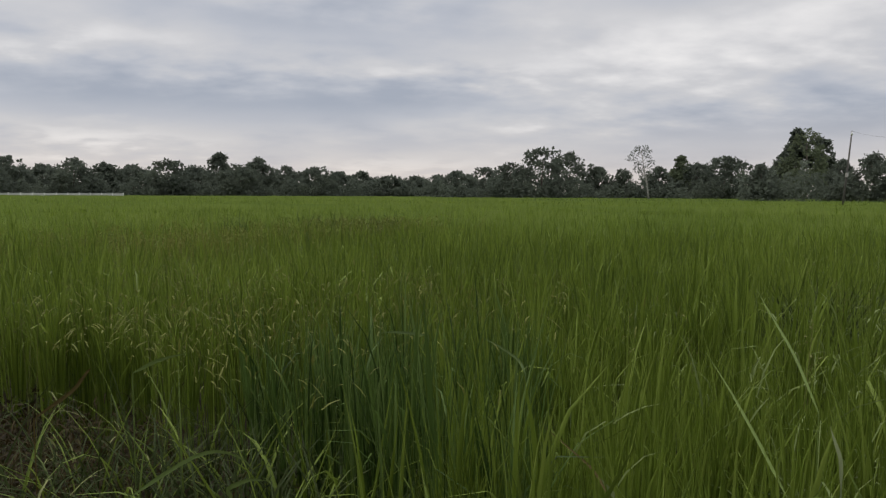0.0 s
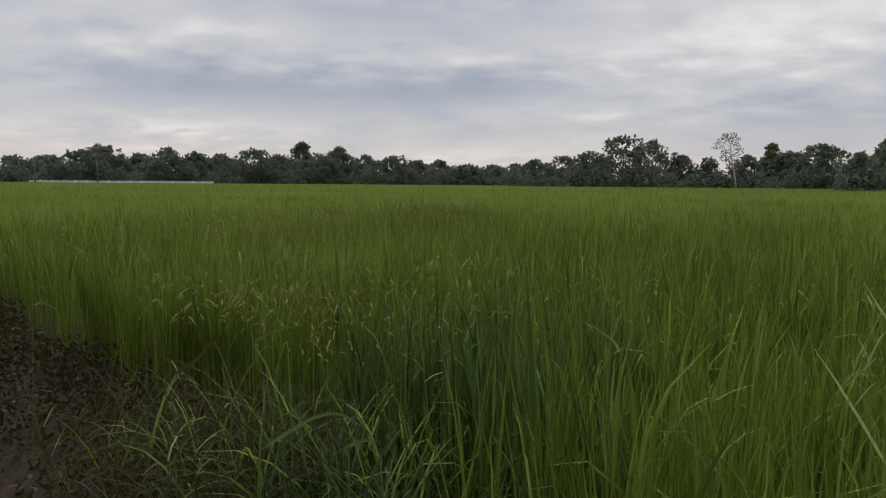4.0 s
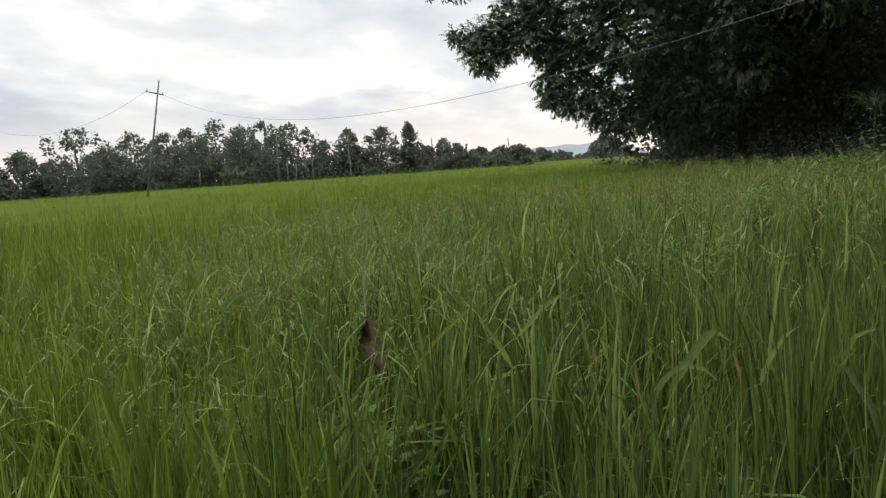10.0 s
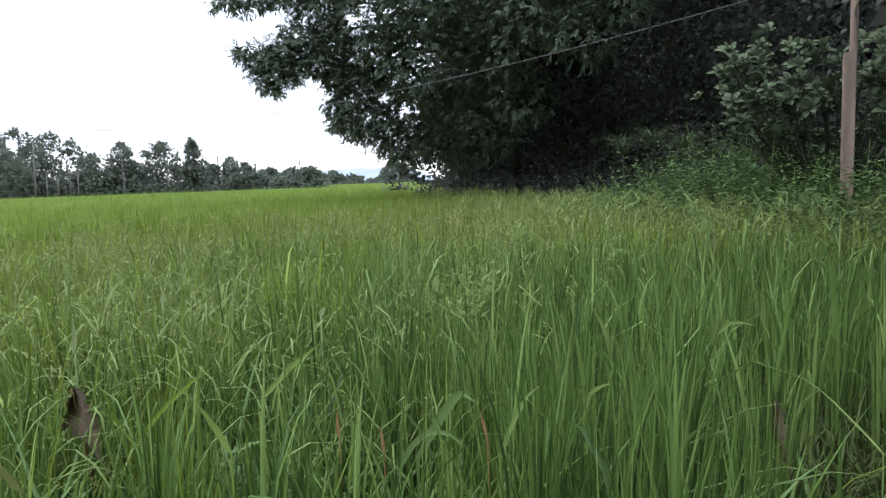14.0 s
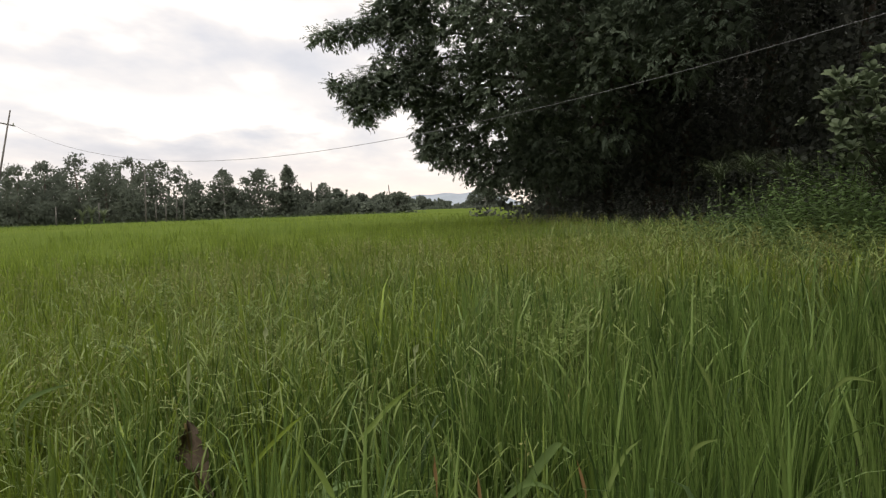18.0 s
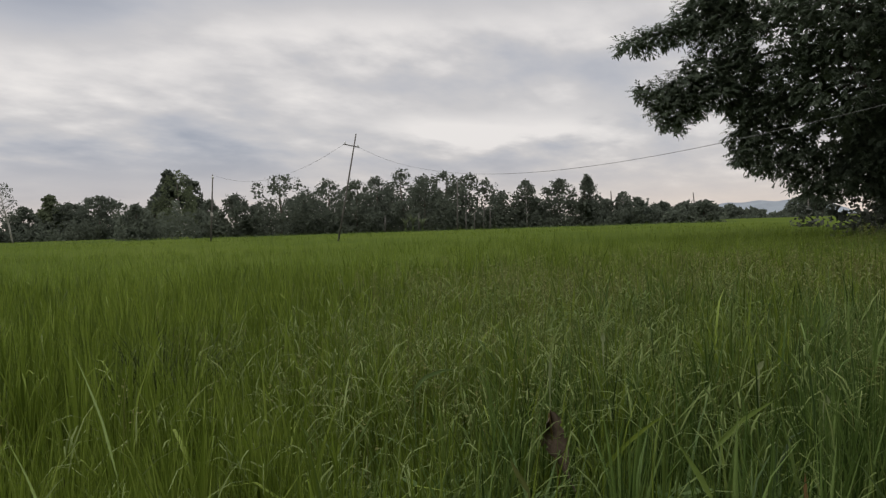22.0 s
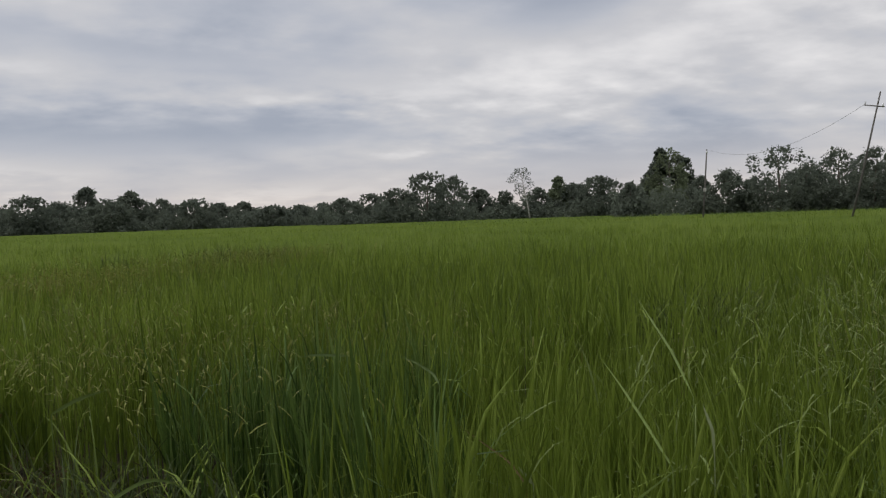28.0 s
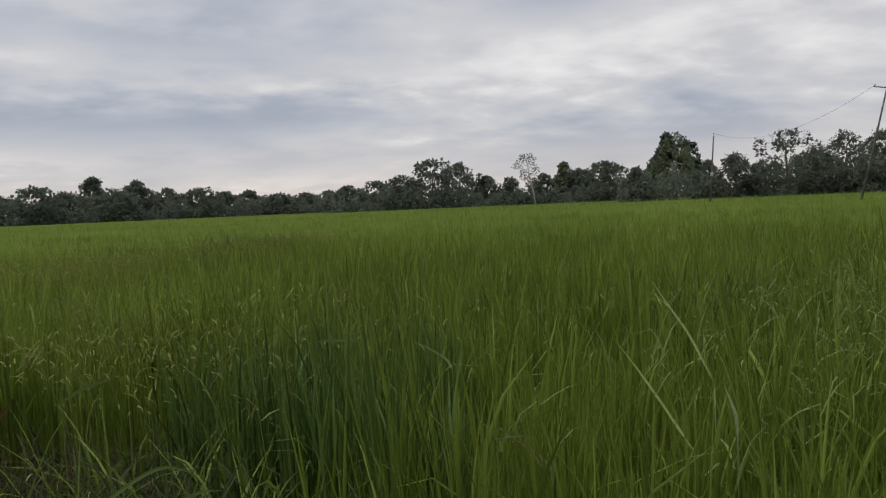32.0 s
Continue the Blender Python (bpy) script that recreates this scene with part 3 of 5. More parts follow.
def slender_tree(az_foot, az_top, dist, top, half, seed, label, stem=0.45, count=900, mat=FAR_PALE):
    """A bare pale stem that leans, with an airy crown, widest near its top, on forked limbs."""
    g = np.random.default_rng(seed)
    foot, head = spot(az_foot, dist, 0.2), spot(az_top, dist, top)
    t = empty("slender_tree", foot)
    d = head - foot
    part("trunk", tube_mesh("trunk", [d * 0, d * 0.35 + np.array([0.1, 0, 0]), d * 0.62, d * 0.94], (0.15, 0.12, 0.08, 0.03), PALE_BARK, 7), t)
    cs, rs = [], []
    for k in range(22):
        v = stem + (0.97 - stem) * (k / 21)
        reach = half * (0.22 + 0.78 * math.sin(math.pi * min(1.0, (v - stem) / (1 - stem) * 0.8 + 0.05))) * g.uniform(0.35, 0.9)
        w = 2.4 * k + g.uniform(0, 0.5)
        a = d * (v - 0.09)
        b = d * v + np.array([math.cos(w), math.sin(w), 0]) * reach
        part("limb", tube_mesh("limb", [a, (a + b) / 2 + np.array([0, 0, -0.1]), b], (0.05, 0.035, 0.02), PALE_BARK, 5), t)
        cs.append(b); rs.append(half * g.uniform(0.14, 0.27))
    part("crown", quads("crown", crown_leaves(np.array(cs), np.array(rs), count, 0.24, seed), mat), t)
    return tagged(t, label, "tree", "trees along the field")


slender_tree(13.07, 12.32, 118, 1.5 + 118 * math.tan(radians(3.95)), 2.6, 51, "slender pale-stemmed tree with an airy crown, leaning", mat=HAZED_LEAF)
slender_tree(56.7, 57.0, 98, 1.5 + 98 * math.tan(radians(3.3)), 1.5, 52, "tall slim tree with a tufted dark crown", 0.5, 900, HAZED_LEAF)
slender_tree(59.5, 59.7, 98, 1.5 + 98 * math.tan(radians(2.3)), 1.0, 53, "tall slim tree with a tufted dark crown", 0.5, 420, HAZED_LEAF)
slender_tree(51.9, 51.9, 97, 1.5 + 97 * math.tan(radians(3.3)), 1.9, 54, "tall pale-stemmed tree with layered dark crown", 0.45, 1100, HAZED_LEAF)
for k, (a, e) in enumerate(((46.9, 1.3), (47.6, 1.1), (48.9, 1.5), (43.0, 1.2), (40.2, 1.0))):
    p = part("dead_tree", tube_mesh("dead_tree", [(0, 0, 0), (0.05, 0, 2), (0.15, 0.05, 1.4 + 90 * math.tan(radians(e)))], (0.09, 0.08, 0.05), POLE_WOOD, 6))
    p.location = spot(a, 90, 0.1)
    tagged(p, "bare grey tree stem among the dark trees", "dead tree", "bare stems")


def banana_plant(at, tall, seed):
    g = np.random.default_rng(seed)
    t = empty("banana_plant", at)
    part("stem", tube_mesh("stem", [(0, 0, 0), (0.02, 0, tall * 0.45), (0.05, 0, tall * 0.55)], (0.12, 0.1, 0.05), WEED, 7), t)
    for k in range(7):
        w = 2 * math.pi * k / 7 + g.uniform(-0.3, 0.3)
        me = blades("frond", np.array([[0.03, 0, tall * 0.5]]), np.array([tall * g.uniform(0.6, 0.8)]), np.array([w]), np.array([0.15]), np.array([g.uniform(0.8, 1.6)]), np.array([0.38]), 6, FAR_PALE, np.array([w + math.pi / 2]))
        part("frond", me, t)
    return tagged(t, "small banana plant with pale arching fronds", "banana plant", "banana plants")


for k, a in enumerate((41.9, 42.5, 43.3)):
    banana_plant(spot(a, 88.5, 0.2), 2.4 + 0.4 * (k == 1), 60 + k)

# the white wall beyond the field
wall = empty("boundary_wall", spot(-34, 152, 0.2))
wall_line = [spot(-28.3 - 12.5 * k / 17, 152, 0.2) for k in range(18)]
for k in range(17):
    a, b = wall_line[k] - wall_line[0], wall_line[k + 1] - wall_line[0]
    ang = math.atan2((b - a)[1], (b - a)[0])
    L = float(np.linalg.norm(b - a))
    o = part("panel", box_mesh("panel", (0.1, -0.06, 0), (L - 0.1, 0.06, 1.3), WALL_GREY), wall)
    o.matrix_local = Matrix.Translation(Vector(wall_line[k]) - wall.location) @ Matrix.Rotation(ang, 4, "Z")
    o = part("post", box_mesh("post", (-0.1, -0.1, 0), (0.1, 0.1, 1.4), WHITEWASH), wall)
    o.matrix_local = Matrix.Translation(Vector(wall_line[k]) - wall.location) @ Matrix.Rotation(ang, 4, "Z")
tagged(wall, "long low white boundary wall at the far edge of the rice", "wall")

# ridge on the horizon
def ridge(name, az0, az1, dist, peak, seed):
    az = np.linspace(az0, az1, 60)
    u = (az - az0) / (az1 - az0)
    el = peak * np.sin(np.pi * u) ** 0.8 * (1 + 0.12 * np.sin(u * 9 + seed) + 0.05 * np.sin(u * 31))
    top = dist * np.tan(np.radians(el)) + 1
    V, Fs = [], []
    for k in range(60):
        for d, z in ((dist, -5), (dist * 1.08, top[k]), (dist * 1.2, -5)):
            V.append(spot(az[k], d, z))
    for k in range(59):
        for j in range(2):
            Fs.append((k * 3 + j, k * 3 + 3 + j, k * 3 + 4 + j, k * 3 + 1 + j))
    return tagged(part(name, mesh_np(name, np.array(V), np.array(Fs), HAZED_HILL, True)), "hazy blue-grey wooded ridge on the horizon", "hill", kind="structure")


ridge("backdrop", 64.0, 76.0, 2600, 1.35, 0.3)
ridge("backdrop", 56.0, 69.0, 3000, 0.85, 2.0)

# ---- poles and wires ----
def pole(foot, top, r, label, mat=POLE_WOOD):
    foot, top = np.array(foot, float), np.array(top, float)
    foot[2] = rise(np.hypot(foot[0], foot[1])) - 0.2
    p = empty("utility_pole", foot)
    d = top - foot
    part("pole", tube_mesh("pole", [d * 0, d * 0.5 + np.array([0.03, 0.02, 0]), d], (r * 1.1, r, r * 0.7), mat, 8), p)
    return tagged(p, label, "utility pole", "poles across the field")


def up(az, dist, el, shift=0.0):
    return spot(az, dist, 1.5 + dist * math.tan(radians(el)), shift)


POLE_A_TOP, POLE_B_TOP = up(26.85, 55, 4.65), up(38.07, 36, 7.81, 0.17)
pa = pole(spot(26.43, 55), POLE_A_TOP, 0.062, "thin leaning wooden pole carrying one wire over the field")
part("insulator", tube_mesh("insulator", [(0, 0, -0.1), (0, 0, 0), (0, 0, 0.12)], (0.05, 0.07, 0.04), WHITEWASH, 8), pa).location = Vector(POLE_A_TOP) - pa.location + Vector((0, 0, -0.2))
part("meter_box", box_mesh("meter_box", (-0.08, -0.08, -0.15), (0.08, 0.08, 0.15), PALE_BARK), pa, "small pale box on the pole").location = Vector(up(26.66, 54.9, 1.55)) - pa.location
pb = pole(spot(36.0, 36, 0, 0.17), POLE_B_TOP, 0.046, "thin leaning wooden pole with a crossarm over the rice")
ARM_L, ARM_R = up(37.05, 36, 7.0, 0.17), up(38.3, 36, 6.72, 0.17)
crossarm = part("crossarm", tube_mesh("crossarm", [ARM_L, (ARM_L + ARM_R) / 2, ARM_R], (0.024, 0.028, 0.024), POLE_WOOD, 6), pb)
crossarm.location = -pb.location
for end, inward in ((ARM_R, -0.08), (ARM_L, 0.08)):
    part("insulator", tube_mesh("insulator", [(0, 0, -0.02), (0, 0, 0.06), (0, 0, 0.12)], (0.022, 0.03, 0.02), WHITEWASH, 8), crossarm, "small pale insulator").location = Vector(end) + Vector((inward, 0, 0.03))
for az, dist, el, foot, r, words in (
    (46.02, 82, 3.7, 45.87, 0.085, "grey pole standing before the far trees"),
    (58.48, 105, 2.39, 58.6, 0.1, "grey pole at the far edge of the rice"),
    (57.94, 105, 1.5, 58.2, 0.08, "short slanted prop beside a far pole"),
    (64.75, 130, 1.99, 64.95, 0.11, "distant slightly leaning pole above low trees"),
    (72.72, 130, 1.75, 72.68, 0.12, "distant thin pole beside the big tree"),
    (48.18, 96, 1.63, 48.08, 0.12, "short pale pole among far trees"),
    (-40.4, 150, 1.5, -40.4, 0.13, "distant pole behind the white wall"),
    (-36.4, 150, 1.5, -36.4, 0.13, "distant pole behind the white wall"),
):
    pole(spot(foot, dist, 0, 0.5 if az > 0 else 0), up(az, dist, el, 0.5 if az > 0 else 0), r, words)


def wire(a, b, sag, r, label):
    u = np.linspace(0, 1, 40)[:, None]
    pts = np.array(a) * (1 - u) + np.array(b) * u
    pts[:, 2] -= (4 * sag * u * (1 - u))[:, 0]
    return tagged(part("overhead_wire", tube_mesh("overhead_wire", pts, np.full(40, r), CABLE, 5)), label, "wire", "overhead wires")


POST_FOOT = np.array([9.15, -2.75, 0.0])
wire(ARM_R, (9.1, -2.72, 3.6), 1.65, 0.005, "slack black wire from the pole to the near post")
wire(ARM_L, POLE_A_TOP, 1.1, 0.0065, "slack black wire between two leaning poles")

# ---- the near post ----
post = empty("post", POST_FOOT)
part("shaft", tube_mesh("shaft", [(0, 0, -0.3), (0.02, 0.01, 1.5), (-0.01, 0.0, 3.0), (-0.05, 0.03, 4.3)], (0.047, 0.044, 0.04, 0.034), POST_WOOD, 9), post)
part("splint", box_mesh("splint", (-0.03, -0.065, 0.3), (0.03, 0.06, 2.72), POST_WOOD), post, "shorter split board bound to the post").location = (-0.045, 0.05, 0)
tagged(post, "rough brown timber post with a split board, amid weeds", "post")

# ---- the big tree ----
def sprays(centres, radii, count, seed, leaf=0.2, per=8, droop=0.5, fill=0.8, flat=1.0):
    """Drooping twigs with leaves on both sides, standing out from clumps: (N, 4, 3)."""
    g = np.random.default_rng(seed)
    w = radii ** 2
    pick = g.choice(len(centres), count, p=w / w.sum())
    d = unit(g.normal(size=(count, 3)))
    root = centres[pick] + d * (radii[pick] * g.uniform(fill - 0.3, fill + 0.1, count))[:, None] * np.array([1, 1, flat])
    way = unit(d * np.array([1, 1, 0.5]) * 0.8 + g.normal(size=(count, 3)) * 0.4)
    out = []
    step = leaf * 0.24
    at = root.copy()
    for k in range(per):
        way = unit(way + np.array([0, 0, -droop / per]))
        at = at + way * step
        side = unit(np.cross(way, np.array([0.0, 0.0, 1.0])) + g.normal(size=(count, 3)) * 0.15)
        s = 1 if k % 2 else -1
        along = unit(side * s * 0.75 + way * 0.75 + np.array([0, 0, -0.25]) + g.normal(size=(count, 3)) * 0.15)
        normal = unit(np.cross(along, side * s) * np.sign(np.cross(along, side * s)[:, 2:3] + 1e-6) + np.array([0, 0, 0.6]))
        L = leaf * g.uniform(0.75, 1.2, count) * (1 - 0.35 * abs(k / per - 0.45))
        out.append(leaf_quads(at, along, normal, L, L * 0.38))
    return np.concatenate(out)


TRUNK = spot(87, 33.0)
big_tree = empty("big_tree", (0, 0, 0))
EDGE_LOBES = [  # bearing, elevation, distance, size: boughs that taper to their tips
    (59.4, 13.8, 25.5, 0.26), (60.2, 14.0, 25.5, 0.36), (61.2, 14.0, 25.5, 0.45), (62.4, 14.3, 25.5, 0.5), (63.8, 14.7, 25.5, 0.65), (65.3, 15.5, 25.5, 0.85), (66.8, 17.2, 25.5, 1.1), (68.0, 20.0, 25.5, 1.5), (67.5, 23.5, 25.5, 1.6), (67.2, 14.2, 25.5, 1.1),
    (60.7, 10.2, 25.5, 0.28), (61.5, 10.0, 25.5, 0.42), (62.5, 9.8, 25.5, 0.6), (62.2, 8.8, 25.5, 0.4), (63.2, 8.6, 25.5, 0.55), (63.2, 7.4, 25.5, 0.34), (62.6, 7.9, 25.5, 0.3), (64.0, 10.4, 25.5, 0.7), (65.0, 9.4, 25.5, 0.6), (64.4, 8.4, 25.5, 0.4), (65.6, 11.6, 25.5, 0.8), (66.5, 9.8, 25.5, 0.7),
    (67.9, 6.2, 26.0, 0.45), (68.3, 5.0, 26.0, 0.5), (68.0, 4.5, 26.0, 0.28), (69.2, 4.4, 26.0, 0.5), (70.0, 3.9, 26.0, 0.42), (69.0, 6.7, 26.0, 0.65), (67.6, 8.4, 26.0, 0.5), (68.8, 8.6, 26.0, 0.8), (68.0, 11.0, 26.0, 1.0),
    (71.3, 3.3, 26.0, 0.42), (72.1, 2.4, 26.0, 0.36), (70.8, 5.4, 26.0, 0.7), (72.3, 4.4, 26.0, 0.65), (73.2, 3.0, 26.0, 0.5), (72.7, 1.8, 26.0, 0.26), (73.7, 1.8, 26.0, 0.34), (74.8, 2.8, 26.0, 0.7), (70.4, 8.4, 26.0, 0.9),
]
INNER_LOBES = [
    (84.0, 13.0, 22.5, 1.5), (88.0, 11.0, 22.0, 1.3), (87.0, 16.0, 22.0, 1.7), (82.0, 10.5, 23.5, 1.4), (91.0, 13.5, 21.5, 1.3), (83.0, 6.5, 24.5, 1.3),
    (73.3, 8.6, 25.8, 1.2), (74.0, 5.8, 26.0, 1.2), (72.3, 10.6, 25.5, 1.3), (75.6, 4.2, 26.2, 1.1), (71.4, 7.0, 26.2, 0.9),
    (76.8, 3.6, 26.5, 1.4), (78.5, 5.2, 26.0, 1.7), (76.0, 6.0, 26.0, 1.2), (78.0, 2.2, 27.0, 1.2), (80.5, 3.5, 26.5, 1.5),
    (71, 13, 25.0, 2.0), (70, 18, 25.0, 2.3), (75, 10, 24.5, 2.2), (75, 15, 24.0, 2.6), (74, 21, 24.5, 2.6), (79, 8.5, 25.5, 1.8), (80, 14, 24.5, 2.6),
    (80, 20, 23.5, 2.8), (86, 17, 24.5, 2.8), (92, 20, 24.0, 2.8), (68, 25, 25.5, 2.4), (78, 26, 24.0, 3.0), (88, 26, 24.0, 3.2), (98, 20, 25.0, 2.6),
    (100, 25, 24.0, 3.0), (107, 22, 24.0, 3.0),
]
# unseen high boughs, added to shade the thicket under them
SHADE_LOBES = [
    (88, 35, 18.0, 3.2), (96, 35, 17.0, 3.2), (104, 33, 17.0, 3.2), (92, 44, 16.0, 3.2), (101, 44, 14.0, 3.2), (112, 30, 18.0, 3.0), (112, 42, 14.0, 3.0),
]


def lobes(rows):
    return np.array([up(a, d, e, 0.5) for a, e, d, _ in rows]), np.array([r for *_, r in rows])


ce, re_ = lobes(EDGE_LOBES)
re_ = re_ * 1.18
ci, ri = lobes(INNER_LOBES)
co, ro = lobes(SHADE_LOBES)
part("trunk", tube_mesh("trunk", [TRUNK, TRUNK + np.array([0.2, 0.1, 3]), TRUNK + np.array([0.1, 0.6, 6]), TRUNK + np.array([-0.4, 1.0, 10])], (0.8, 0.6, 0.5, 0.3), BARK, 12), big_tree)
fork = TRUNK + np.array([0.1, 0.5, 5.0])
for k, (c, r) in enumerate(list(zip(ce, re_)) + list(zip(ci, ri)) + list(zip(co, ro))):
    if r < 0.8:
        continue
    m = (fork + c) / 2 + np.array([0, 0, 1.2 + 0.2 * (k % 3)])
    part("limb", tube_mesh("limb", [fork, m, m * 0.45 + c * 0.55 + np.array([0, 0, 0.25]), c], (0.24, 0.1, 0.05, 0.015), BARK, 6), big_tree)
part("crown", quads("crown", np.concatenate([sprays(ce, re_, 6600, 71, 0.165, flat=0.75), crown_leaves(ce, re_ * 0.62, 6500, 0.2, 76, 0.65), sprays(ci, ri, 14500, 72, 0.185, flat=0.85), crown_leaves(ci, ri * 0.72, 7000, 0.3, 74), sprays(co, ro, 2400, 73, 0.42), crown_leaves(co, ro * 0.75, 2200, 0.9, 75)]), TREE_LEAF), big_tree)
tagged(big_tree, "huge dark spreading tree with drooping leaf sprays beside the field", "tree")

# trees behind it, closed down to the ground, their leaf colour darkened for shade
def thicket_shade_tree(az, dist, top, half, seed, count, low=0.0, size=0.3):
    g = np.random.default_rng(seed)
    base = spot(az, dist)
    t = empty("thicket_shade_tree", base)
    part("trunk", tube_mesh("trunk", [(0, 0, -0.2), (0.2, 0.1, top * 0.4), (0.1, -0.2, top * 0.75)], (0.3, 0.22, 0.08), BARK, 8), t)
    n = 40
    c = np.stack([g.normal(0, half * 0.45, n), g.normal(0, half * 0.35, n), g.uniform(low * top, top * 0.95, n)], 1)
    r = half * g.uniform(0.25, 0.45, n)
    part("crown", quads("crown", np.concatenate([crown_leaves(c, r, count, size, seed + 1), crown_leaves(c, r * 0.7, count // 3, size * 1.6, seed + 2)]), SHADE_LEAF), t)
    return tagged(t, "dense dark thicket tree, the unseen ones behind added for shade", "tree", "thicket trees")


# bearings 109 to 119.5 stand extra tall to shade the right side
# the last seven, past bearing 130, are unseen, added to shade the near field
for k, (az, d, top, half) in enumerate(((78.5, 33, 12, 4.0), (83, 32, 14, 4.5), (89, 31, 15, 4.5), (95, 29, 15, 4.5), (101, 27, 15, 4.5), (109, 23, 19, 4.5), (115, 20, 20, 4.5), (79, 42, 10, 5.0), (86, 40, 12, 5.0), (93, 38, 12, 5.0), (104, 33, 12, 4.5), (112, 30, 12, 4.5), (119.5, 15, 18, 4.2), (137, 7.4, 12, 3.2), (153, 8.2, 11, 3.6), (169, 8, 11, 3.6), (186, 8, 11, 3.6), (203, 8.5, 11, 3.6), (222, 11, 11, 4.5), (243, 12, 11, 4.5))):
    thicket_shade_tree(az, d, top, half, 500 + 3 * k, 9000 if 86 < az < 121 else 5000 if az < 86 else 2600, size=0.17 if 86 < az < 121 else 0.25 if az < 86 else 0.38)


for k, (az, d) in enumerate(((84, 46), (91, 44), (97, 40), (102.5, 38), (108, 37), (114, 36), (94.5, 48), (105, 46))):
    thicket_shade_tree(az, d, 14, 5.5, 560 + 3 * k, 4200, size=0.8)


def leafy_stems(at, n, tall, spread, leaf, seed, per=22, rise_to=0.0):
    """Leaves along many upright stems: stems as blades, leaves as quads."""
    g = np.random.default_rng(seed)
    root = np.stack([g.normal(0, spread, n), g.normal(0, spread, n), np.zeros(n)], 1)
    H = tall * g.uniform(0.6, 1.05, n) * np.exp(-(root[:, 0] ** 2 + root[:, 1] ** 2) / (spread * spread * 9))
    tilt = unit(np.stack([root[:, 0] * 0.35 / spread + g.normal(0, 0.12, n), root[:, 1] * 0.35 / spread + g.normal(0, 0.12, n), np.ones(n)], 1))
    V = []
    for k in range(per):
        u = 0.12 + 0.88 * k / per
        p = root + tilt * (H * u)[:, None]
        w = g.uniform(0, 2 * math.pi, n) + k * 2.4
        along = unit(np.stack([np.cos(w), np.sin(w), g.uniform(-0.5, 0.5, n)], 1))
        L = leaf * g.uniform(0.6, 1.25, n) * (1.15 - 0.6 * u)
        V.append(leaf_quads(p, along, unit(np.array([0, 0, 1.0]) + g.normal(size=(n, 3)) * 0.3), L, L * 0.5))
    stems = np.stack([root, root + tilt * H[:, None]], 1)
    return stems, np.concatenate(V)


def shrub(at, n, tall, spread, leaf, seed, label, mat=BUSH_LEAF, name="shrub", per=22):
    t = empty(name, at)
    stems, V = leafy_stems(at, n, tall, spread, leaf, seed, per)
    for a, b in stems[:: max(1, n // 7)][:7]:
        part("stem", tube_mesh("stem", [a, (a + b) / 2, b], (0.006, 0.005, 0.003), WEED, 5), t)
    part("foliage", quads("foliage", V, mat), t)
    return tagged(t, label, name.replace("_", " "), name.replace("_", " ") + "s along the edge")


# low growth under the big tree, with shade put into its leaf colour
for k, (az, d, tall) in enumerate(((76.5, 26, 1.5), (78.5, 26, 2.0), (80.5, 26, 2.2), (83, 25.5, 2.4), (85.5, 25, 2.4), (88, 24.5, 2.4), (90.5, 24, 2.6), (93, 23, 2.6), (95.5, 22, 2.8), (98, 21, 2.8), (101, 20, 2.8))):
    shrub(spot(az, d), 105, tall, 0.9, 0.14, 600 + k, "dark shaded shrub under the big tree", SHADE_LEAF, "shaded_shrub")
# brighter shrubs and weeds at the field's edge
MOUND = ((86, -1.2), (90, -0.4), (93, 0.0), (95, 0.9), (96.5, 2.1), (98.3, 3.4), (101, 2.5), (104, 1.6), (107, 1.6), (112, 2.2), (118, 2.6))  # bearing, height of the weeds' outline


def mound_top(az, d):
    return 1.5 + d * math.tan(radians(float(np.interp(az, [a for a, _ in MOUND], [e for _, e in MOUND]))))


for k, (az, d, n) in enumerate(((91, 14.5, 60), (94, 13.5, 70), (96.5, 12.0, 90), (98.3, 11.5, 110), (99.8, 11.0, 90), (101.5, 10.8, 80), (104, 10.2, 80), (106.5, 9.9, 90), (109.5, 9.6, 90), (113, 9.4, 90), (117, 9.0, 90), (97.5, 10.4, 80), (100, 9.6, 70), (102, 9.2, 80), (104, 8.7, 80), (106, 8.4, 80), (108, 8.2, 80), (110, 8.0, 80), (112.5, 7.8, 80), (93, 11.8, 60), (95.5, 11.0, 60), (90, 13, 60), (96.8, 11.2, 80))):
    near_low = 0.86 if d < 9.7 else 1.0
    shrub(spot(az, d, 0, 0.5), int(n * 1.9), mound_top(az, d) * (1.16 if az > 97 else 0.98) * near_low, 0.5, 0.125, 640 + k, "bright leafy weed clump at the edge of the rice", WEED_BROAD, "weed_clump", 26)
for k, (az, d, el) in enumerate(((89.5, 14.5, 1.5), (92.6, 14.0, 1.2), (100.6, 9.6, 2.6), (103.0, 9.2, 2.3))):
    shrub(spot(az, d, 0, 0.5), 16, (1.5 + d * math.tan(radians(el))) * 1.02, 0.16, 0.11, 690 + k, "single tall leafy weed rising over the edge", WEED_BROAD, "tall_weed", 26)


for k, (az, d) in enumerate(((40.3, 13.5), (42.5, 12.5), (44.5, 11.0), (46.0, 9.6), (48.5, 11.5), (51.3, 10.4), (53.0, 12.0), (56.0, 9.0), (59.5, 11.0), (64.0, 7.4), (70.3, 7.2), (67.0, 9.5), (74.5, 9.0), (37.5, 14.5))):
    shrub(spot(az, d), 46, 1.12, 0.34, 0.075, 720 + k, "leafy green weed clump standing in the rice", TANGLE, "field_weed", 16)

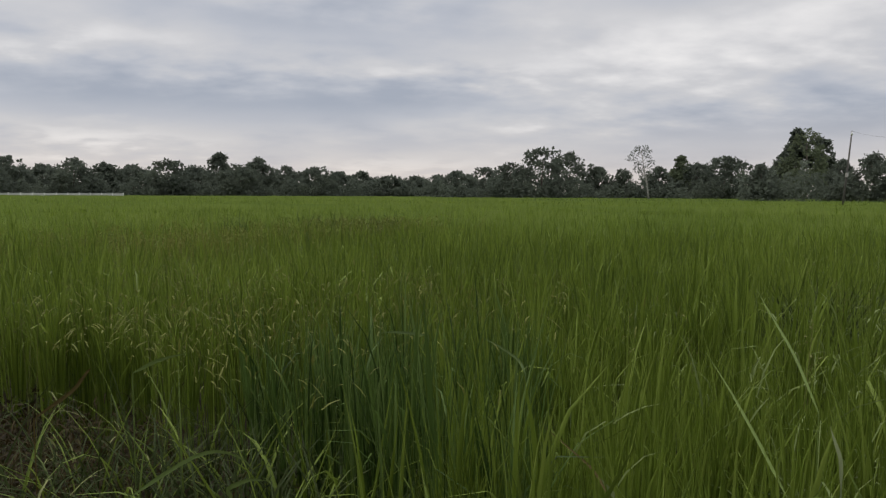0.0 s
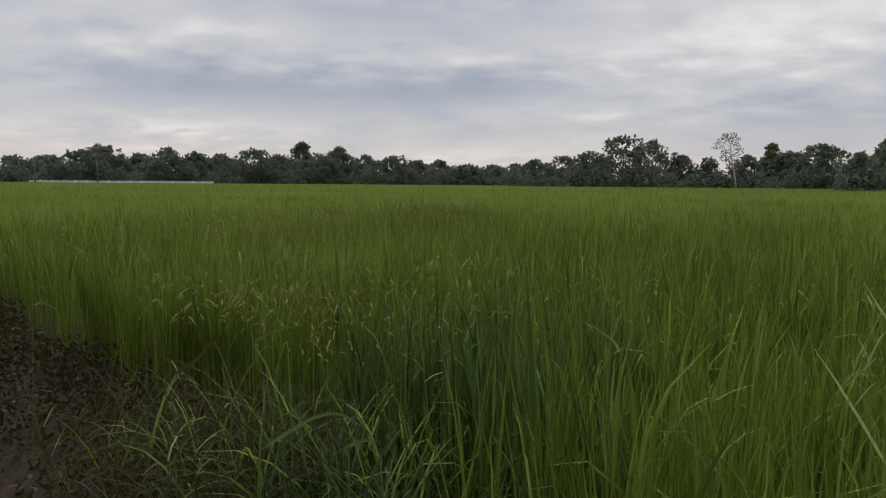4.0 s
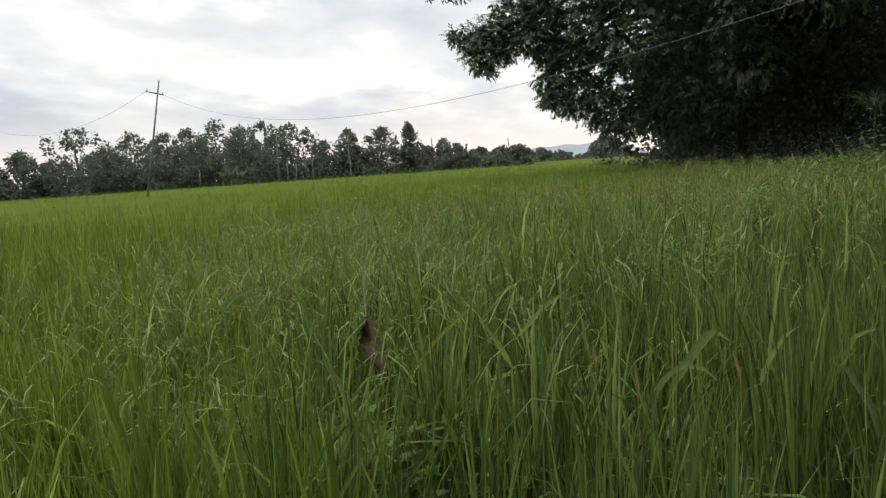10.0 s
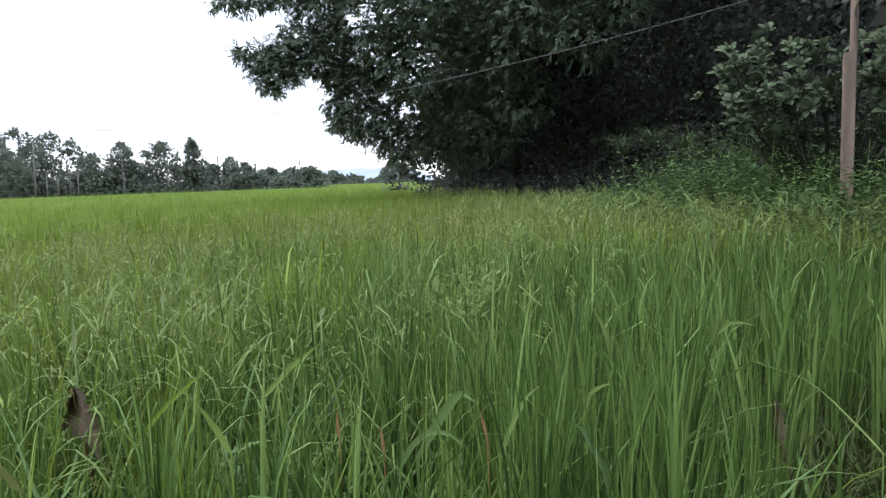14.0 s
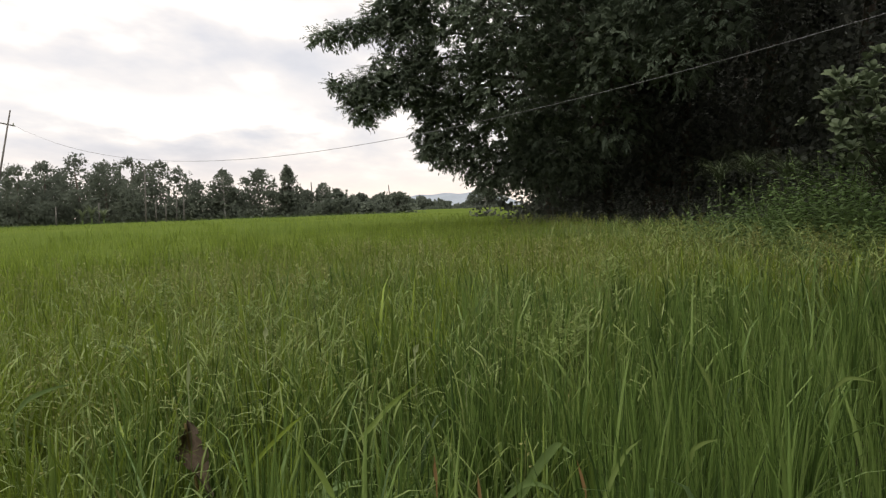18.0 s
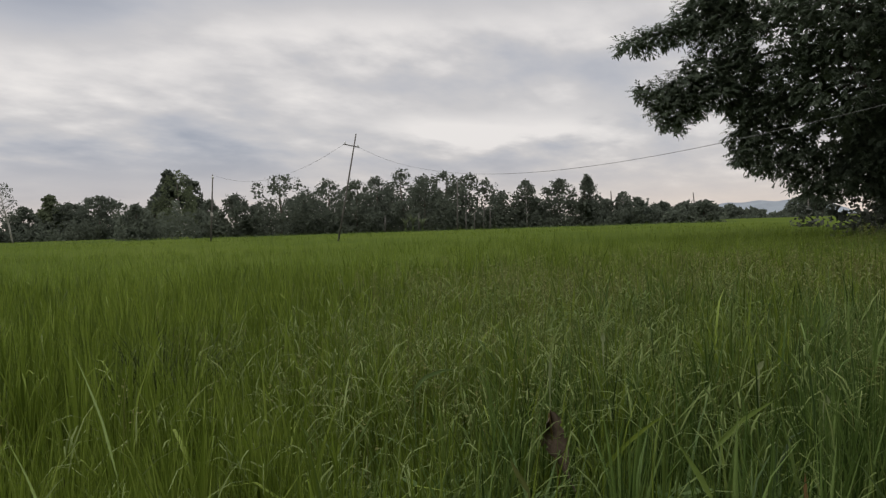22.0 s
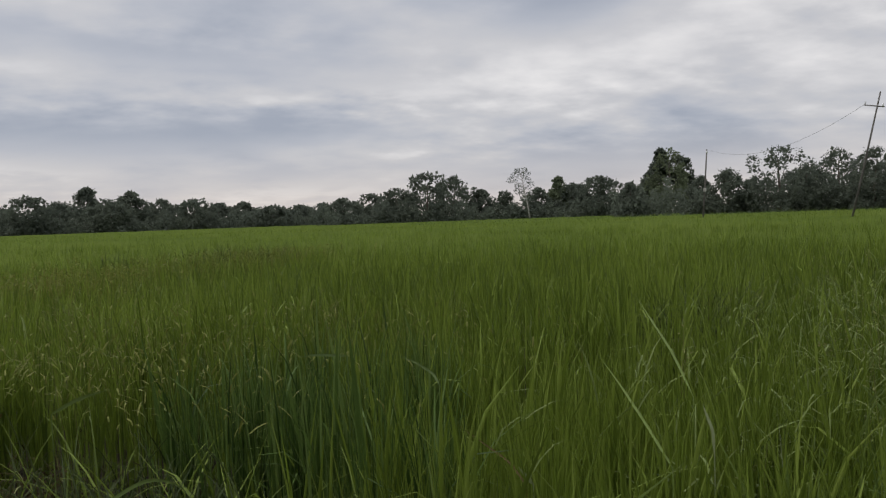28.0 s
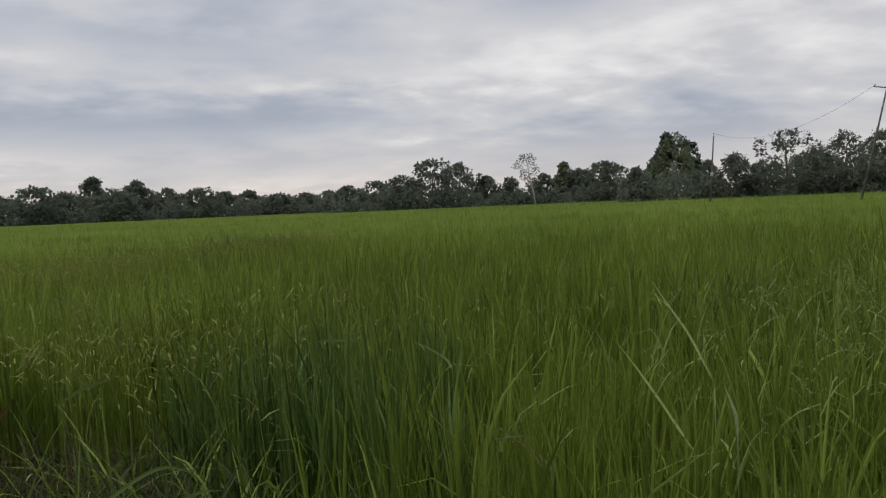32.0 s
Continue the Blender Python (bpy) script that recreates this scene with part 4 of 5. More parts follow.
# ---- the large-leaved bush ----
TWIG = rough_stuff("green_twig", (0.025, 0.03, 0.018), (0.06, 0.065, 0.04), 30, 0.8, 0.3)


def rosette_mesh(seed, n=10, leaf=0.235):
    g = np.random.default_rng(seed)
    V, Fs = [], []
    for k in range(n):
        w = 2.4 * k + g.uniform(-0.2, 0.2)
        tilt = 0.25 + 0.95 * (1 - k / n) + g.uniform(-0.15, 0.15)
        out = np.array([math.cos(w) * math.sin(tilt), math.sin(w) * math.sin(tilt), math.cos(tilt)])
        side = unit(np.cross(out, (0, 0, 1.0)))
        nrm = np.cross(side, out)
        L = leaf * g.uniform(0.7, 1.1)
        i0 = len(V)
        for u, wd in ((0.04, 0.02), (0.35, 0.17), (0.68, 0.21), (0.9, 0.12), (1.0, 0.01)):
            mid = out * L * u - np.array([0, 0, 1]) * L * 0.28 * u * u
            V += [mid - side * wd * L + nrm * wd * L * 0.35, mid, mid + side * wd * L + nrm * wd * L * 0.35]
        for j in range(4):
            for c in range(2):
                a = i0 + j * 3 + c
                Fs.append((a, a + 1, a + 4, a + 3))
    return mesh_np("leaf_rosette", np.array(V), np.array(Fs), BUSH_LEAF, True)


bush = empty("large_leaved_bush", spot(103.5, 10.2, 0, 0.5))
rosettes = [rosette_mesh(80 + k) for k in range(4)]
g = np.random.default_rng(9)
BUSH_OUTLINE = ((97.3, 8.9, 7.0), (98.2, 9.1, 5.2), (99.4, 9.2, 4.0), (101.2, 10.6, 2.7), (103.4, 9.9, 2.4), (105.6, 9.4, 2.6), (110.0, 10.5, 2.6), (115.0, 11.0, 3.0))  # bearing, top and bottom
for k in range(92):
    az = 98.9 + 15.8 * g.random() ** 1.2
    hi, lo = (1.5 + 9.8 * math.tan(radians(float(np.interp(az, [b[0] for b in BUSH_OUTLINE], [b[i] for b in BUSH_OUTLINE])))) for i in (1, 2))
    z = lo + (hi - lo) * g.random() ** 0.8 - 0.16
    tip = spot(az, 9.5 + g.uniform(-0.3, 0.9), z, 0.5) - np.array(bush.location)
    branch = part("branch", tube_mesh("branch", [(g.normal(0.3, 0.1), g.normal(-0.3, 0.1), 0), tip * 0.5 + np.array([0.35, -0.3, 0.15]), tip * 0.85 + np.array([0.12, -0.1, -0.12]), tip], (0.016, 0.011, 0.007, 0.004), TWIG, 5), bush)
    for j in range(3):
        p = tip + (g.normal(size=3) * np.array([0.17, 0.17, 0.13]) + np.array([0.1, 0, -0.08]) if j else 0)
        o = part("leaf_rosette", rosettes[(k + j) % 4], branch)
        out_d = unit(np.array([-0.35, 0.1, 0.8]) + g.normal(size=3) * 0.3)
        o.matrix_local = Matrix.Translation(Vector(p)) @ Vector(out_d).to_track_quat("Z", "Y").to_matrix().to_4x4() @ Matrix.Rotation(g.uniform(0, 6.28), 4, "Z") @ Matrix.Scale(g.uniform(0.6, 0.92), 4)
tagged(bush, "bush of large pale-green leaves in rosettes beside the post", "bush")

# drooping fronds of a young palm in the shade
for k, (az, z) in enumerate(((91.0, 2.3), (93.2, 2.5), (95.6, 2.3))):
    frond = empty("young_palm", spot(az, 18.5, 0, 0.5))
    gp = np.random.default_rng(90 + k)
    part("stem", tube_mesh("stem", [(0, 0, 0), (0.03, 0, z * 0.5), (0, 0, z * 0.92)], (0.02, 0.018, 0.012), TWIG, 6), frond)
    for j in range(9):
        w = 2.4 * j
        part("frond", blades("frond", np.tile([[0, 0, z * 0.88]], (14, 1)) + gp.normal(size=(14, 3)) * 0.05, gp.uniform(0.6, 1.2, 14), w + gp.normal(0, 0.3, 14), gp.uniform(0.4, 0.9, 14), gp.uniform(1.0, 1.9, 14), np.full(14, 0.022), 5, BUSH_LEAF), frond)
    tagged(frond, "young palm with drooping narrow fronds in the shade", "palm", "young palms")

# ---- weeds in and beside the rice ----
def seed_grass(name, centres, n, tall, seed, mat=SEED, spread=0.6, head=0.17, per=13):
    """Thin stalks with loose seed heads: one mesh of stalks and seeds."""
    g = np.random.default_rng(seed)
    c = np.array(centres)[g.integers(0, len(centres), n)]
    root = np.stack([c[:, 0] + g.normal(0, spread, n), c[:, 1] + g.normal(0, spread, n), np.zeros(n)], 1)
    root[:, 2] = rise(np.hypot(root[:, 0], root[:, 1]))
    tilt = unit(np.stack([g.normal(0, 0.14, n), g.normal(0, 0.14, n), np.ones(n)], 1))
    H = tall * g.uniform(0.8, 1.12, n)
    tip = root + tilt * H[:, None]
    face = g.uniform(0, 6.28, n)
    side = np.stack([np.cos(face), np.sin(face), 0 * face], 1)
    big = np.clip(np.hypot(root[:, 0], root[:, 1]) / 4.5, 1, 2.8)
    half_w = side * (0.002 * big)[:, None]
    V = [np.stack([root - half_w, root + half_w, tip + half_w * 0.5, tip - half_w * 0.5], 1)]
    for k in range(per):
        u = 1 - head * (k / per)
        p = root + tilt * (H * u)[:, None]
        w = g.uniform(0, 6.28, n)
        along = unit(np.stack([np.cos(w), np.sin(w), g.uniform(-0.2, 0.9, n)], 1))
        L = 0.02 + 0.05 * g.random(n) * (0.3 + k / per)
        p = p + along * (L * g.random(n))[:, None]
        V.append(leaf_quads(p, along, unit(g.normal(size=(n, 3))), 0.016 * big * g.uniform(0.7, 1.5, n), 0.007 * big))
    ob = part(name, quads(name, np.concatenate(V), mat))
    return tagged(ob, "thin wild grass with pale seed heads among the rice", "wild grass", kind="stuff")


seed_grass("seed_grass", [spot(a, d)[:2] for a, d in ((-27, 4.5), (-20, 5.0), (-12, 4.2), (-24, 6.5), (-8, 5.5), (-15, 3.4), (-30, 5.5), (-2, 4.5))], 160, 0.95, 81, spread=0.45)
seed_grass("seed_grass", [spot(a, d)[:2] for a, d in ((46, 5), (52, 4), (56, 6), (62, 5), (60, 8), (68, 6), (74, 8), (80, 10), (86, 11), (92, 11), (98, 9.5), (103, 8.2), (45, 3.5), (50, 6), (56, 3.6), (64, 7), (70, 4.5), (48, 8))], 1700, 0.95, 82, spread=0.75)
seed_grass("seed_grass", [spot(a, d)[:2] for a, d in ((78, 20), (82, 18), (86, 16), (90, 14), (94, 12), (98, 10.5), (102, 9), (106, 8), (110, 7))], 500, 1.12, 83, spread=0.8)
seed_grass("seed_grass", [spot(a, d)[:2] for a, d in ((-30, 12), (-22, 14), (-14, 13), (-6, 15), (-33, 9), (-18, 10))], 240, 0.95, 84, YELLOW_WEED, 0.8)

seed_grass("seed_grass", [spot(a, d)[:2] for a, d in ((-26, 9.5), (-24, 10.2), (-28, 10), (-22.5, 9.2), (-15, 12.5), (-12, 13.5), (-9.5, 13), (-7.5, 14), (-18, 11))], 700, 0.96, 85, YELLOW_WEED, 0.45, 0.22, 11)

def broad_grass(name, centres, n, seed, spread=0.35, tall=(0.7, 1.15), width=0.018, mat=WEED, bend=(0.7, 2.1)):
    g = np.random.default_rng(seed)
    c = np.array(centres)[g.integers(0, len(centres), n)]
    root = np.stack([c[:, 0] + g.normal(0, spread, n), c[:, 1] + g.normal(0, spread, n), np.zeros(n)], 1)
    keep = (np.hypot(root[:, 0] - 0.2, root[:, 1]) > 1.25) & (np.hypot(root[:, 0] - 0.5, root[:, 1] + 0.14) > 1.5)
    root = root[keep]
    n = len(root)
    ob = part(name, blades(name, root, g.uniform(*tall, n), g.uniform(0, 6.28, n), g.uniform(0.02, 0.3, n), g.uniform(*bend, n), width * g.uniform(0.6, 1.3, n), 7 if n < 1000 else 4, mat, None, n < 1000))
    return tagged(ob, "broad arching grass leaves rising among the rice", "grass", kind="stuff")


broad_grass("broad_grass", [spot(a, d)[:2] for a, d in ((48, 2.2), (56, 2.4), (63, 2.1), (42, 2.6), (52, 3.2), (70, 2.5), (76, 2.3), (84, 2.4), (91, 2.5))], 460, 91, width=0.023)
broad_grass("broad_grass", [spot(a, d)[:2] for a, d in ((-22, 2.7), (-14, 2.4), (-28, 3.0), (-5, 2.2))], 130, 92, 0.3, (0.6, 1.0), 0.014, RICE)
broad_grass("broad_grass", [spot(a, d)[:2] for a, d in ((20, 2.2), (30, 2.4), (10, 2.6), (84, 2.4), (92, 2.8), (76, 2.8), (0, 2.5))], 120, 93, 0.5, (0.8, 1.1), 0.014, RICE)
broad_grass("dry_blades", [spot(a, d)[:2] for a, d in ((60, 1.6), (68, 1.65), (75, 1.7), (54, 1.7), (-30, 2.6), (100, 2.6))], 40, 94, 0.3, (0.5, 0.8), 0.012, DRY, (0.1, 0.8))
# grass along the edge growth
broad_grass("edge_grass", [spot(a, d)[:2] for a, d in ((80, 19), (84, 17), (88, 15), (92, 13), (96, 11), (100, 10), (104, 9), (108, 8), (112, 7.4), (86, 19), (91, 16.5))], 5200, 95, 0.9, (0.8, 1.35), 0.02, WEED, (0.3, 1.2))
seed_grass("seed_grass", [spot(a, d)[:2] for a, d in ((46, 9), (50, 11), (55, 9), (60, 12), (64, 10), (68, 13), (72, 11), (76, 14), (80, 12), (84, 14), (88, 12), (92, 10), (58, 7), (66, 7.5), (76, 8), (84, 8), (97, 8.5))], 1800, 0.97, 86, TAN_SEED, 0.9, 0.25, 9)

# the bank at the near side: low browned herbs and turf
def carpet(name, mat, n, seed, tall, leaf, label):
    """Small leaves over the bank, thickest next to the rice and thinning out behind."""
    g = np.random.default_rng(seed)
    p = g.uniform(-7, 7, (n, 2))
    edge = 1.35 + 0.72 * np.clip((5 - np.degrees(np.arctan2(p[:, 0], p[:, 1]))) / 20, 0, 1) - 0.45 * np.clip((np.degrees(np.arctan2(p[:, 0], p[:, 1])) - 66) / 18, 0, 1) + 0.2 * wave(p[:, 0], p[:, 1], 3.0)
    behind = edge - p @ ROW
    patchy = 0.75 + 0.4 * wave(p[:, 0], p[:, 1], 1.3, seed)
    ok = (behind > 0) & (g.random(n) < np.clip(1.2 - behind / 1.7, 0.05, 1) * patchy)
    if mat is RUST:
        ok &= g.random(n) < np.clip((-22 - np.degrees(np.arctan2(p[:, 0], p[:, 1]))) / 9, 0.06, 1)
    p = p[ok]
    n = len(p)
    z = g.random(n) * tall * (0.75 + 0.25 * wave(p[:, 0], p[:, 1], 2.6)) * np.clip(np.hypot(p[:, 0] - 0.2, p[:, 1]) / 1.6 - 0.3, 0.1, 1)
    L = leaf * g.uniform(0.5, 1.4, n)
    V = leaf_quads(np.column_stack([p, np.abs(z)]), unit(g.normal(size=(n, 3))), unit(g.normal(size=(n, 3)) + np.array([0, 0, 0.8])), L, L * 0.42)
    return tagged(part(name, quads(name, V, mat)), label, "herbs", kind="stuff")


carpet("bank_herbs", RUST, 420000, 101, 0.34, 0.045, "low browned herbs covering the bank")
carpet("bank_herbs", TURF, 80000, 102, 0.25, 0.05, "low green herbs covering the bank")

# tufts of darker reed-like grass standing in the rice
broad_grass("reed_tufts", [spot(a, d)[:2] for a, d in ((-7.9, 17), (-8.4, 17.3), (-14.5, 16), (-12.0, 16.5), (-10.5, 17), (-20, 15))], 520, 96, 0.3, (0.9, 1.25), 0.03, TURF, (0.2, 1.4))
broad_grass("dark_clump", [spot(25.3, 4.9)[:2], spot(24.6, 5.1)[:2], spot(26.1, 4.8)[:2]], 300, 97, 0.09, (0.9, 1.15), 0.014, TURF, (0.3, 1.7))
# a grown-over bund across the far field
bund_az = np.random.default_rng(12).uniform(3, 68, 9000)
bund_d = 82 + np.random.default_rng(13).normal(0, 0.8, 9000)
bund_root = np.stack([bund_d * np.sin(np.radians(bund_az)), bund_d * np.cos(np.radians(bund_az)), np.full(9000, 0.3)], 1)
bg = np.random.default_rng(14)
bund = part("bund_grass", blades("bund_grass", bund_root, bg.uniform(0.75, 1.1, 9000), bg.uniform(0, 6.28, 9000), bg.uniform(0, 0.2, 9000), bg.uniform(0.1, 0.9, 9000), np.full(9000, 0.09), 1, WEED))
tagged(bund, "rough grass on a low bund across the field", "grass", kind="stuff")


def withered_leaf(at, top, seed, facing, wide=1.0):
    """A big crumpled dead leaf caught on a bent stalk."""
    g = np.random.default_rng(seed)
    t = empty("withered_leaf", at)
    part("stalk", tube_mesh("stalk", [(0.05, 0.02, 0), (0.03, 0.0, top * 0.6), (-0.015, 0.0, top)], (0.007, 0.006, 0.004), DRY, 6), t)
    V, Fs = [], []
    rows, cols, drop = 13, 7, 0.25
    for i in range(rows):
        u = i / (rows - 1)
        half = 0.048 * math.sin(math.pi * (0.04 + 0.9 * u ** 0.75)) ** 0.7 * g.uniform(0.7, 1.15)
        for j in range(cols):
            v = j / (cols - 1) * 2 - 1
            fold = 0.035 * math.cos(v * 2.4 + 3 * u) + 0.012 * math.sin(11 * u + 4 * v)
            V.append((-0.01 + 0.07 * u * u + v * half * (0.8 + 0.2 * math.sin(7 * u)), fold - 0.02, top - drop * u + 0.02 * v * math.sin(4 * u + seed) + g.normal(0, 0.004)))
    for i in range(rows - 1):
        for j in range(cols - 1):
            a = i * cols + j
            if not (j in (0, cols - 2) and g.random() < 0.3):
                Fs.append((a, a + 1, a + cols + 1, a + cols))
    t.rotation_euler[2] = facing
    t.scale = (wide, 1, 1)
    part("blade", mesh_np("blade", np.array(V), np.array(Fs), BROWN_LEAF, True), t, "crumpled grey-brown dead leaf blade")
    return tagged(t, "large withered brown leaf hanging among the rice", "dead leaf", "withered leaves")


BROWN_LEAF = rough_stuff("brown_dead_leaf", (0.07, 0.054, 0.038), (0.17, 0.125, 0.09), 40, 0.75, 0.5)
withered_leaf(spot(48.0, 2.2, 0, 0.5), 0.93, 1, radians(-48))
withered_leaf(spot(102.6, 2.5, 0, 0.5), 0.72, 2, radians(-100), 0.75)


def herb(at, tall, seed, label, n=9, leaf=0.075, mat=WEED):
    """A bushy herb: each stem a part, each stem's small leaves a part."""
    g = np.random.default_rng(seed)
    t = empty("herb", at)
    for k in range(n):
        w = 2.4 * k
        tip = np.array([math.cos(w) * 0.16 * g.uniform(0.3, 1), math.sin(w) * 0.16 * g.uniform(0.3, 1), tall * g.uniform(0.75, 1.0)])
        part("stem", tube_mesh("stem", [(0, 0, 0), tip * np.array([0.6, 0.6, 0.55]), tip], (0.006, 0.005, 0.002), mat, 5), t)
        m = 34
        u = np.linspace(0.35, 1.0, m)
        at_l = tip[None] * u[:, None]
        a = 2.4 * np.arange(m) + g.uniform(0, 6)
        along = unit(np.stack([np.cos(a), np.sin(a), g.uniform(0.1, 0.8, m)], 1))
        L = leaf * g.uniform(0.7, 1.2, m)
        part("leaves", quads("leaves", leaf_quads(at_l, along, unit(np.array([[0, 0, 1.0]]) + 0.3 * g.normal(size=(m, 3))), L, L * 0.24), mat), t)
    return tagged(t, label, "herb", "herbs in the rice")


PALE_WEED = leafy("pale_weed", [(0.085, 0.13, 0.03), (0.12, 0.17, 0.045), (0.165, 0.21, 0.066)], 0.55, 0.3)
for k, (a, d, h) in enumerate(((77.5, 3.3, 0.92), (79.2, 3.6, 0.98), (75.5, 3.8, 0.9), (52, 4.6, 0.95), (58, 5.4, 0.98), (66, 4.8, 0.95), (47, 5.8, 1.0), (83, 6.0, 1.05), (90, 5.0, 0.98), (61, 3.3, 0.85))):
    herb(spot(a, d, 0, 0.5), h + 0.1, 130 + k, "bushy pale-green herb with narrow leaves in the rice", 14, 0.066, PALE_WEED)

broad_grass("pale_leaf_tips", [spot(a, d)[:2] for a, d in ((46, 3.2), (50, 4.2), (56, 3.4), (62, 4.6), (68, 3.2), (74, 3.6), (33, 3.0), (25, 2.6))], 46, 98, 0.5, (0.85, 1.02), 0.014, PALE_TIP, (0.3, 1.6))

broad_grass("tall_blades", [spot(a, d)[:2] for a, d in ((8, 1.75), (14, 1.8), (20, 1.85), (27, 1.8), (33, 1.9), (40, 1.9), (2, 2.0), (-4, 2.3), (-10, 2.4), (11, 2.3), (24, 2.4), (36, 2.5), (46, 2.2), (53, 2.1))], 330, 100, 0.22, (0.66, 0.98), 0.019, RICE, (0.0, 0.4))
broad_grass("tall_blades", [spot(a, d)[:2] for a, d in ((60, 2.0), (66, 2.2), (73, 2.1), (80, 2.2), (87, 2.2), (94, 2.3), (101, 2.5), (58, 2.8), (70, 2.9), (82, 3.0), (95, 3.1))], 420, 107, 0.26, (0.66, 0.98), 0.022, LUSH_SHADE, (0.0, 0.4))
broad_grass("arching_leaves", [spot(a, d)[:2] for a, d in ((44, 2.0), (49, 2.4), (55, 2.1), (61, 2.3), (67, 2.0), (52, 2.9), (40, 2.3), (60, 3.2), (47, 3.3), (66, 2.8), (74, 2.3), (82, 2.6))], 420, 108, 0.3, (0.6, 0.98), 0.018, PALE_WEED, (1.2, 2.6))

# lighter blades that brighten the same sector by colour
broad_grass("tall_blades", [spot(a, d)[:2] for a, d in ((44, 2.2), (50, 2.0), (56, 2.0), (62, 2.0), (68, 2.1), (47, 3.0), (54, 3.2), (60, 3.0), (66, 3.2), (73, 3.0), (51, 4.2), (58, 4.4), (65, 4.4), (72, 4.2))], 1500, 111, 0.34, (0.7, 1.0), 0.015, PALE_LIT_RICE, (0.0, 0.7))


def curly_weeds(name, centres, n, seed, spread, z=(0.55, 0.92), size=(0.1, 0.28), mat=TANGLE, edge=1.5, label="small curling weeds tangled in the rice tops"):
    """Short curled leaf ends and tendrils of small weeds at the top of the rice."""
    g = np.random.default_rng(seed)
    c = np.array(centres)[g.integers(0, len(centres), n)]
    root = np.stack([c[:, 0] + g.normal(0, spread, n), c[:, 1] + g.normal(0, spread, n), g.uniform(*z, n)], 1)
    r = np.hypot(root[:, 0] - 0.2, root[:, 1])
    root[:, 2] += rise(r)
    keep = (r > 1.6) & (root[:, :2] @ ROW > edge)
    root, r = root[keep], r[keep]
    n = len(root)
    ob = part(name, blades(name, root, g.uniform(*size, n), g.uniform(0, 6.28, n), g.uniform(0.2, 1.1, n), g.uniform(0.3, 1.9, n), 0.0055 * (1 + r / 9) * g.uniform(0.6, 1.4, n), 3, mat))
    return tagged(ob, label, "weeds", kind="stuff")


curly_weeds("curly_weeds", [spot(a, d)[:2] for a, d in ((46, 3), (50, 4.5), (54, 3.2), (58, 5), (62, 3.5), (66, 5.5), (70, 3.8), (75, 5), (80, 6.5), (56, 7.5), (48, 7), (64, 8.5), (72, 9), (84, 9), (90, 9.5), (42, 5), (53, 4.4), (63, 4.2), (70, 6.5))], 11500, 141, 0.72)
curly_weeds("curly_weeds", [spot(a, d)[:2] for a, d in ((-26, 4), (-18, 4.6), (-10, 3.8), (-22, 5.6), (-4, 4.6), (-14, 3.0), (4, 3.6), (-27, 3.2), (-31, 3.6))], 1500, 142, 0.45, z=(0.72, 0.95), size=(0.04, 0.12), mat=YELLOW_WEED)
curly_weeds("curly_weeds", [spot(a, d)[:2] for a, d in ((86, 14), (90, 12.5), (94, 11), (98, 10), (102, 9), (106, 8), (110, 7.2), (88, 10), (96, 8.5), (102, 7))], 3600, 143, 0.9, (0.6, 1.15))
for k, (a, d) in enumerate(((50, 2.0), (44, 2.2), (56, 1.9), (63, 2.3))):
    herb(spot(a, d, 0, 0.3), 0.72, 150 + k, "leafy herb with broad soft leaves among the rice stems", 7, 0.12, WEED)

# brown tangled herbs and bent grass where the bank meets the rice
curly_weeds("dry_tangle", [spot(a, d)[:2] for a, d in ((-36, 3.0), (-33, 2.7), (-31, 3.3), (-34, 3.7), (-29, 2.6), (-37, 4.0), (-30, 3.8), (-26, 2.9))], 3200, 144, 0.26, (0.03, 0.36), (0.06, 0.16), RUST, 0.6, "brown wiry herbs tangled on the bank")
curly_weeds("dry_tangle", [spot(a, d)[:2] for a, d in ((-35, 3.3), (-32, 3.6), (-33, 2.8))], 70, 145, 0.2, (0.1, 0.5), (0.06, 0.18), TAN_SEED, 0.6, "pale dry herb ends on the bank")
broad_grass("bank_grass", [spot(a, d)[:2] for a, d in ((-30, 2.9), (-26, 2.6), (-22, 2.5), (-18, 2.4), (-14, 2.3), (-9, 2.2), (-34, 3.3), (-24, 2.2), (-17, 2.1), (-20, 2.9), (-12, 2.7), (-27, 3.1))], 760, 109, 0.24, (0.4, 0.85), 0.012, TURF, (0.5, 2.2))
broad_grass("bank_grass", [spot(a, d)[:2] for a, d in ((98, 2.2), (103, 2.3), (107, 2.5), (110, 2.8), (104, 2.9))], 330, 110, 0.25, (0.3, 0.6), 0.012, TURF, (0.5, 2.2))
broad_grass("bank_grass", [spot(a, d)[:2] for a, d in ((101, 2.0), (105, 2.1), (108, 2.2), (111, 2.4), (114, 2.6), (107, 2.7), (112, 3.0), (117, 2.8), (103, 3.4), (106, 3.7), (109, 3.6), (105, 4.3), (108, 4.4), (112, 4.0))], 1500, 112, 0.24, (0.3, 0.62), 0.011, TURF, (0.4, 2.0))


